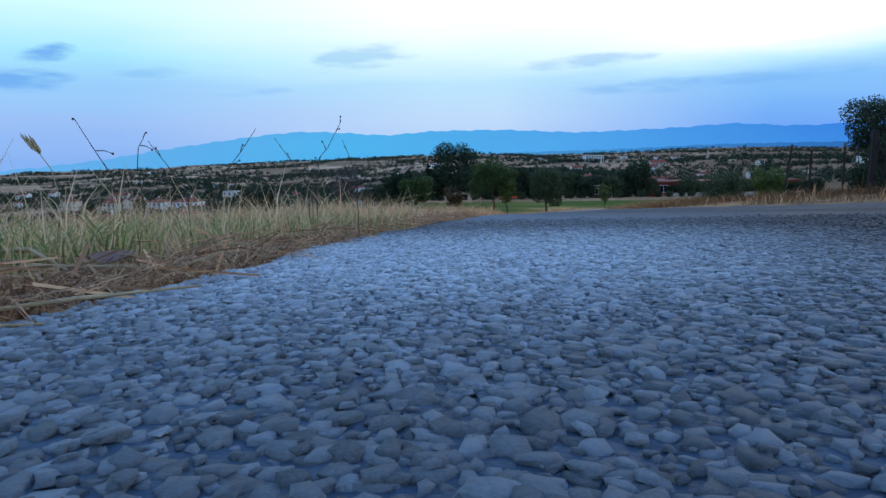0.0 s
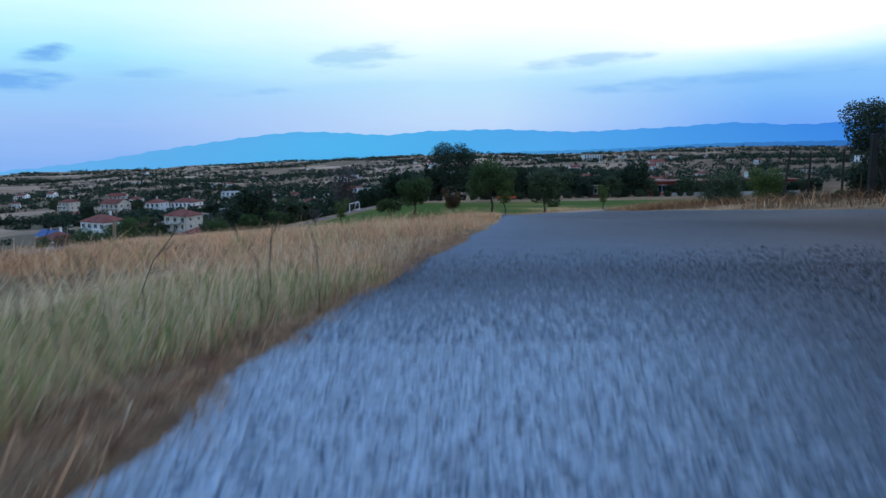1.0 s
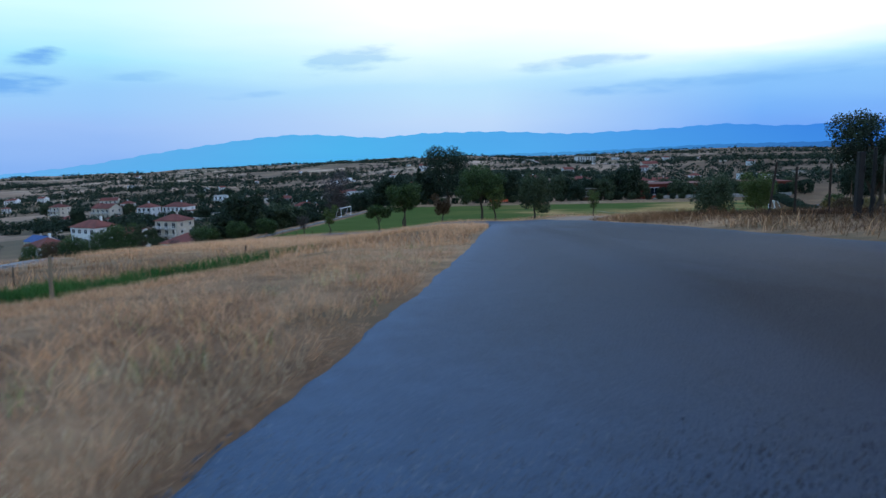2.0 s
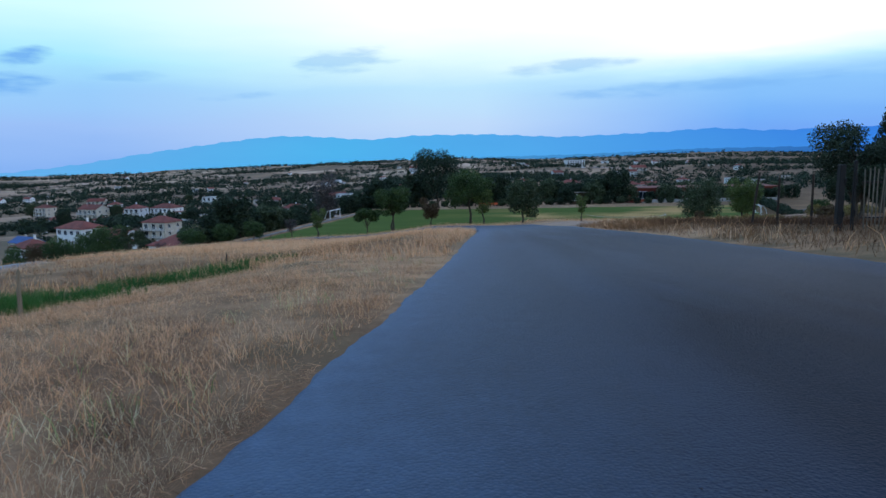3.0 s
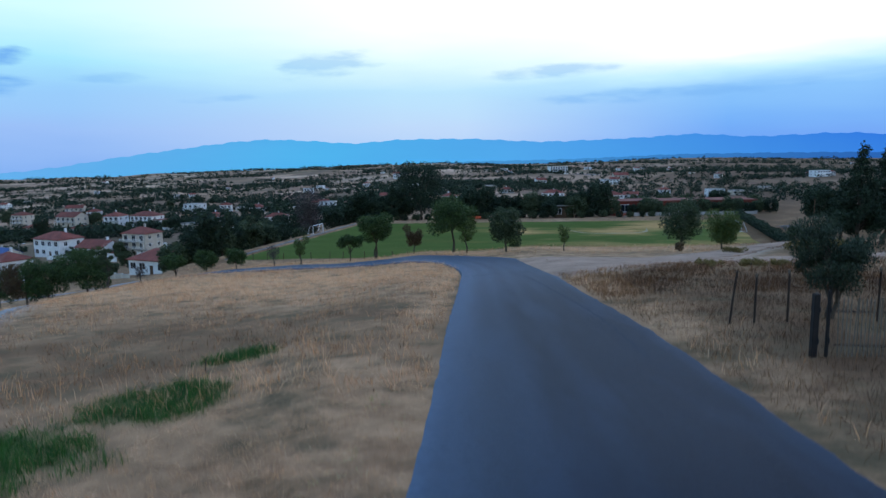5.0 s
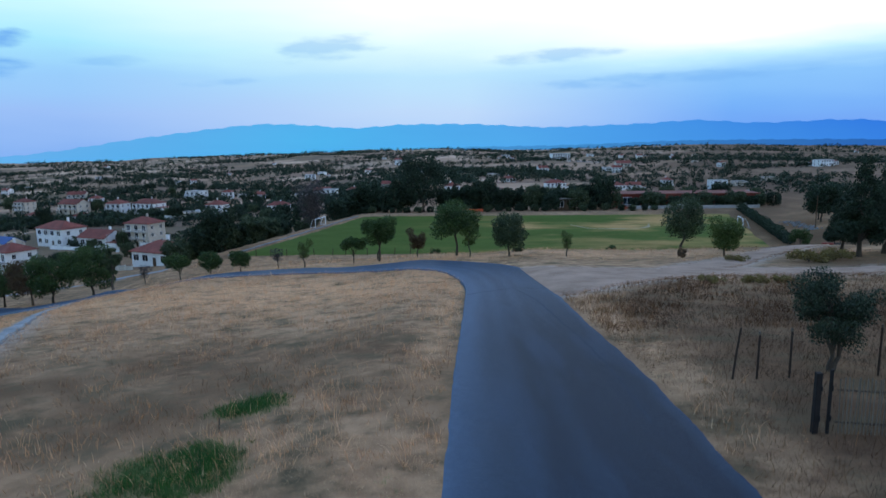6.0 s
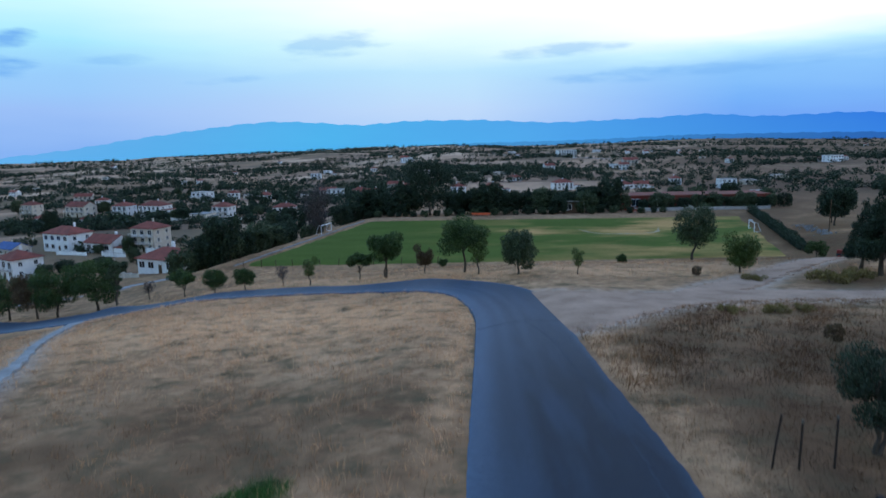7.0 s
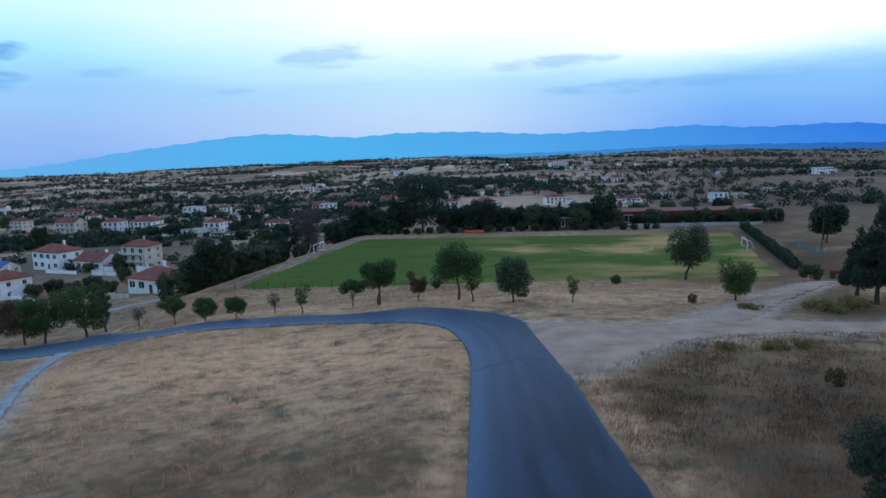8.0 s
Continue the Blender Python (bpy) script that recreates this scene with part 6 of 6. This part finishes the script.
def litter():
    """Straw lying flat along the edge of the asphalt."""
    rng = np.random.default_rng(55)
    n = 1800
    y = rng.uniform(-0.62, 3.0, n)
    x = left_edge(y) - np.abs(rng.normal(0.03, 0.08, n)) + 0.035
    a = rng.normal(0.5, 0.9, n)
    ln, w = rng.uniform(0.015, 0.07, n), rng.uniform(0.0008, 0.002, n)
    z = land(x, y) + rng.uniform(0.004, 0.03, n)
    d = np.stack([np.cos(a), np.sin(a), rng.normal(0, 0.2, n)], 1)
    s = np.stack([-np.sin(a), np.cos(a), rng.normal(0, 0.4, n)], 1) * w[:, None] / 2
    c = np.stack([x, y, z], 1)
    v = np.stack([c - d * ln[:, None] / 2 - s, c - d * ln[:, None] / 2 + s, c + d * ln[:, None] / 2 + s, c + d * ln[:, None] / 2 - s], 1).reshape(-1, 3)
    return tagged(new("straw_litter", quad_mesh("straw_litter", v, np.arange(n * 4).reshape(-1, 4), STRAW, np.repeat(np.clip(rng.normal(0.30, 0.25, n), 0, 1), 4))),
                  "loose straw and brown stalks lying at the asphalt's edge", "straw", kind="stuff")


litter()


# ---------------------------------------------------------------- single weeds beside the take-off spot
def weed(points, twigs, label, ear=False):
    """One dry stem through the given points, with side twigs (start share, dx, dy, dz)."""
    root = new("dry_weed")
    foot = Vector(points[0])
    foot.z = ground_at(foot.x, foot.y)
    pts = [Vector((0, 0, -0.01))] + [Vector(p) - foot for p in points]
    bm = bmesh.new()
    tube(bm, pts, [0.0009 - 0.0005 * k / (len(pts) - 1) for k in range(len(pts))], 5)
    part("stem", bm, BARK if not ear else STRAW_PLAIN, root)
    for share, dx, dy, dz in twigs:
        i = min(int(share * (len(pts) - 1)), len(pts) - 2)
        p = pts[i].lerp(pts[i + 1], share * (len(pts) - 1) - i)
        bm = bmesh.new()
        tube(bm, [p, p + Vector((dx, dy, dz)) * 0.55 + Vector((0, 0, 0.002)), p + Vector((dx, dy, dz))], [0.0007, 0.0006, 0.0004], 4)
        bmesh.ops.create_uvsphere(bm, u_segments=5, v_segments=4, radius=0.0016, matrix=Matrix.Translation(p + Vector((dx, dy, dz))))
        part("twig", bm, BARK, root)
    if ear:
        d = (pts[-1] - pts[-2]).normalized()
        bm = bmesh.new()
        for k in range(16):
            a, s = k * 2.4, k / 16
            p = pts[-1] + d * (s * 0.013 - 0.004)
            o = Vector((math.cos(a), math.sin(a), 0)) * 0.003
            tube(bm, [p, p + o + d * 0.004, p + o * 1.5 + d * 0.013], [0.0008, 0.0014, 0.0002], 4)
        part("ear", bm, STRAW_PLAIN, root, "pale bristly seed head")
    root.matrix_basis = Matrix.Translation(foot)
    return tagged(root, label, "weed", "weeds at the asphalt's edge")


STRAW_PLAIN = weathered("straw_stalk", (0.26, 0.19, 0.11), (0.46, 0.36, 0.22), 200, 20, 0.6, bump=0.1, dist=0.001)
weed([(-0.70, -0.104, -0.05), (-0.714, -0.104, -0.028), (-0.729, -0.104, -0.002), (-0.748, -0.104, 0.032)], [(0.72, 0.022, 0, -0.004), (0.6, 0.006, 0, -0.012), (0.98, -0.004, 0, 0.004)], "thin dark dry stalk with side twigs")
weed([(-0.668, -0.254, -0.08), (-0.676, -0.254, -0.052), (-0.681, -0.254, -0.024), (-0.693, -0.254, -0.006)], [], "pale grass stalk with a bristly seed head", True)
weed([(-0.70, -0.054, -0.06), (-0.704, -0.054, -0.029), (-0.70, -0.054, -0.002), (-0.69, -0.054, 0.014)], [(0.95, 0.004, 0, 0.006), (0.8, 0.016, 0, -0.006)], "short forked dry stalk")
weed([(-0.64, -0.054, -0.06), (-0.661, -0.054, -0.029), (-0.686, -0.054, 0.006)], [(0.5, -0.022, 0, 0.004), (0.8, -0.006, 0, 0.012)], "bent dry stalk leaning over the verge")
weed([(-0.65, 0.046, -0.08), (-0.632, 0.046, -0.042), (-0.604, 0.046, -0.01), (-0.579, 0.046, 0.023)], [(0.55, 0.02, 0, 0.014), (0.4, 0.022, 0, 0.004), (0.75, 0.004, 0, 0.01)], "straight dark dry stalk leaning over the verge")
weed([(-0.535, 0.146, -0.06), (-0.558, 0.146, -0.029), (-0.585, 0.146, 0.012)], [(0.7, -0.005, 0, 0.012), (0.5, 0.008, 0, 0.008)], "thin dark dry stalk with side twigs")
weed([(-0.535, 0.196, -0.08), (-0.527, 0.196, -0.021), (-0.512, 0.196, -0.005), (-0.487, 0.196, 0.039)], [(0.7, -0.006, 0, 0.014), (0.9, 0.006, 0, 0.004), (0.98, 0.001, 0, 0.01)], "tall dry stalk with withered flower heads")
weed([(-0.475, 0.246, -0.06), (-0.486, 0.246, -0.021), (-0.497, 0.246, 0.008)], [(0.8, -0.003, 0, 0.006)], "short thin dry stalk")
weed([(-0.57, 0.3, -0.1), (-0.565, 0.3, -0.05), (-0.55, 0.3, -0.02)], [(0.8, 0.01, 0, 0.006), (0.6, -0.008, 0, 0.01), (0.9, -0.006, 0, 0.008)], "leafy withered weed in the verge")


def fallen_leaf(x, y, z, turn, size, material, label):
    bm = bmesh.new()
    rows = []
    for k, (s, w) in enumerate(((0, 0.05), (0.25, 0.3), (0.5, 0.38), (0.75, 0.27), (1.0, 0.04))):
        rows.append([bm.verts.new(((s - 0.5) * size, q * w * size, 0.12 * size * (abs(q) + (s - 0.5) ** 2 * 2))) for q in (-1, 0, 1)])
    for a, b in zip(rows, rows[1:]):
        for k in (0, 1):
            bm.faces.new((a[k], a[k + 1], b[k + 1], b[k]))
    bmesh.ops.solidify(bm, geom=list(bm.faces), thickness=0.0006)
    ob = part("fallen_leaf", bm, material, None, smooth=True)
    ob.matrix_basis = Matrix.Translation((x, y, z)) @ Matrix.Rotation(turn, 4, "Z") @ Matrix.Rotation(0.25, 4, "X")
    return tagged(ob, label, "leaf")


def on_ground(x, y, lift):
    return (x, y, ground_at(x, y) + lift)


dry_stalk([on_ground(-0.50, -0.63, 0.008), on_ground(-0.462, -0.565, 0.009), on_ground(-0.428, -0.50, 0.007)], 0.0011, "long pale straw stalk lying over the asphalt's edge")
dry_stalk([on_ground(-0.51, -0.665, 0.006), on_ground(-0.47, -0.63, 0.007), on_ground(-0.445, -0.61, 0.005)], 0.0009, "short pale straw stalk lying on the asphalt")
dry_stalk([on_ground(-0.57, -0.42, 0.012), on_ground(-0.53, -0.40, 0.010), on_ground(-0.49, -0.395, 0.009), on_ground(-0.485, -0.33, 0.016)], 0.0021, "thick pinkish-grey dead stem at the asphalt's edge")
dry_stalk([on_ground(-0.66, -0.40, 0.022), on_ground(-0.59, -0.42, 0.026), on_ground(-0.53, -0.46, 0.010)], 0.0016, "arched brown dead stem in the straw")
dry_stalk([on_ground(-0.60, -0.50, 0.012), on_ground(-0.55, -0.47, 0.018), on_ground(-0.51, -0.40, 0.010)], 0.0010, "thin bent straw stalk in the heap")
dry_stalk([on_ground(-0.56, -0.22, 0.014), on_ground(-0.52, -0.20, 0.016), on_ground(-0.485, -0.14, 0.008)], 0.0011, "thin bent straw stalk beside the asphalt")
LEAF_BROWN = weathered("dead_leaf", (0.16, 0.06, 0.035), (0.33, 0.15, 0.09), 120, 30, 0.7, bump=0.3, dist=0.001)
LEAF_PINK = weathered("pale_dead_leaf", (0.30, 0.2, 0.19), (0.48, 0.36, 0.33), 120, 30, 0.7, bump=0.3, dist=0.001)


# ---------------------------------------------------------------- the stones of the road's surface
def grit_mat():
    m, nt, bsdf = start_mat("road_stone", 0.7, 0, 0.22)
    at = nt.nodes.new("ShaderNodeAttribute")
    at.attribute_name = "tint"
    info = nt.nodes.new("ShaderNodeObjectInfo")
    fine = noise_node(nt, coords(nt), 330, 5, 0.75)
    f = math_node(nt, "ADD", math_node(nt, "MULTIPLY", math_node(nt, "FRACT", math_node(nt, "ADD", at.outputs["Fac"], info.outputs["Random"])), 0.65), math_node(nt, "MULTIPLY", fine, 0.35))
    col = ramp_node(nt, f, [(0.1, (0.003, 0.005, 0.008)), (0.36, (0.008, 0.013, 0.019)), (0.6, (0.017, 0.026, 0.039)), (0.8, (0.05, 0.068, 0.092)), (0.92, (0.08, 0.06, 0.055)), (1.0, (0.022, 0.033, 0.05))])
    # pale mix on the stones imitates the sky's sheen at low angles
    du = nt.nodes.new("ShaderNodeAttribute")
    du.attribute_name = "dust_sheen"
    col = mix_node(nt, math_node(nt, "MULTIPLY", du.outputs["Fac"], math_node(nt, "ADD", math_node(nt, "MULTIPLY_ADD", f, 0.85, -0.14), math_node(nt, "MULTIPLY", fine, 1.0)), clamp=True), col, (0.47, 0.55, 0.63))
    nt.links.new(col, bsdf.inputs["Base Color"])
    nt.links.new(math_node(nt, "MULTIPLY_ADD", fine, 0.5, 0.4), bsdf.inputs["Roughness"])
    bump_node(nt, bsdf, fine, 0.5, 0.002)
    return m


GRIT = grit_mat()


def stones(c, r, rng, name):
    """Worn, flat-topped stones: centres, radii. Six-sided, 16 triangles each."""
    n, m = len(c), 6
    a = (np.arange(m) * 2 * np.pi / m)[None, :] + rng.uniform(0, 6.3, n)[:, None] + rng.normal(0, 0.33, (n, m))
    sx, turn = rng.uniform(0.55, 1.0, n), rng.uniform(0, np.pi, n)
    tilt = rng.normal(0, 0.09, (n, 2))
    rings = []
    for rad, hh in ((1.0, -0.35), (0.86, 0.05)):
        rr = r[:, None] * rad * rng.uniform(0.65, 1.2, (n, m))
        px, py = rr * np.cos(a) * sx[:, None], rr * np.sin(a)
        x = px * np.cos(turn)[:, None] - py * np.sin(turn)[:, None]
        y = px * np.sin(turn)[:, None] + py * np.cos(turn)[:, None]
        z = r[:, None] * hh * rng.uniform(0.6, 1.3, (n, m)) + tilt[:, :1] * x + tilt[:, 1:] * y
        rings.append(np.stack([c[:, :1] + x, c[:, 1:2] + y, c[:, 2:] + z], -1))
    v = np.stack(rings, 1).reshape(-1, 3)
    base = np.arange(n)[:, None] * (2 * m)
    q = [base + [k * m + j, k * m + (j + 1) % m, (k + 1) * m + (j + 1) % m, (k + 1) * m + j] for k in range(1) for j in range(m)]
    t0 = m
    q += [base + [t0, t0 + 1, t0 + 2, t0 + 3], base + [t0, t0 + 3, t0 + 4, t0 + 5]]
    return quad_mesh(name, v, np.concatenate(q), GRIT, np.repeat(rng.random(n), 2 * m))


def lay_stones():
    rng = np.random.default_rng(404)

    def bed(x0, x1, y0, y1, gap):
        gx, gy = np.meshgrid(np.arange(x0, x1, gap), np.arange(y0, y1, gap))
        gx = gx + rng.normal(0, gap * 0.3, gx.shape)
        gy = gy + rng.normal(0, gap * 0.3, gy.shape)
        p = np.stack([gx.ravel(), gy.ravel()], 1)
        return p[p[:, 0] > left_edge(p[:, 1]) + 0.01]

    zone = lambda p: (p[:, 0] > -0.305) & (p[:, 0] < -0.235) & (p[:, 1] > -0.775) & (p[:, 1] < -0.708)
    wedge = lambda p: p[(p[:, 0] + 0.27) ** 2 < ((p[:, 1] + 0.95) * 0.85 + 0.1) ** 2]
    close = wedge(bed(-0.5, 0.7, -0.80, 0.0, 0.0040))
    pieces, rest = close[zone(close)], close[~zone(close)]
    mids = wedge(bed(-0.55, 1.3, 0.0, 0.9, 0.0088))
    last = wedge(bed(-0.6, 1.6, 0.9, 1.7, 0.016))
    last = last[rng.random(len(last)) > ramp(0.8, 1.7, last[:, 1])]
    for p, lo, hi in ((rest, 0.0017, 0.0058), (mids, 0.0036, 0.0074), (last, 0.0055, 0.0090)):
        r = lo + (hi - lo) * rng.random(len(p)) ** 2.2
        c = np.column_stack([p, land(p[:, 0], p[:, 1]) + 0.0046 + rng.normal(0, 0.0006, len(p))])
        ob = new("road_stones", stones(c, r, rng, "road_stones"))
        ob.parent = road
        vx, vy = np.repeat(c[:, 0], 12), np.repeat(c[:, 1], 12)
        # painted sheen: strongest on the left ahead, fading out to the right
        at = ob.data.attributes.new("dust_sheen", "FLOAT", "POINT")
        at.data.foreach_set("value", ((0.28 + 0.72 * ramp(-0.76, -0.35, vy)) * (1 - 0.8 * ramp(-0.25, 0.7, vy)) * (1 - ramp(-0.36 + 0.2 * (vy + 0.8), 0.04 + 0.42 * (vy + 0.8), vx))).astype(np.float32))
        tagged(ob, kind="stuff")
    shapes = [stones(np.zeros((1, 3)), np.array([0.01]), rng, "stone") for _ in range(8)]
    for me in shapes:
        me.attributes.new("dust_sheen", "FLOAT", "POINT").data.foreach_set("value", np.full(12, 0.28, np.float32))
    for i, (x, y) in enumerate(pieces[:300]):
        ob = new("stone", shapes[i % 8])
        ob.parent = road
        s = 0.2 + 0.4 * rng.random() ** 2
        ob.matrix_basis = Matrix.Translation((x, y, float(land(x, y)) + 0.0046 + rng.normal(0, 0.0005))) @ Matrix.Rotation(rng.uniform(0, 6.3), 4, "Z") @ Matrix.Diagonal((s, s, s, 1))


lay_stones()
fallen_leaf(-0.565, -0.36, ground_at(-0.565, -0.36) + 0.012, 0.2, 0.035, LEAF_PINK, "pale pinkish dead leaf on the straw")
fallen_leaf(-0.50, -0.12, ground_at(-0.5, -0.12) + 0.012, 1.2, 0.028, LEAF_BROWN, "curled reddish dead leaf at the asphalt's edge")
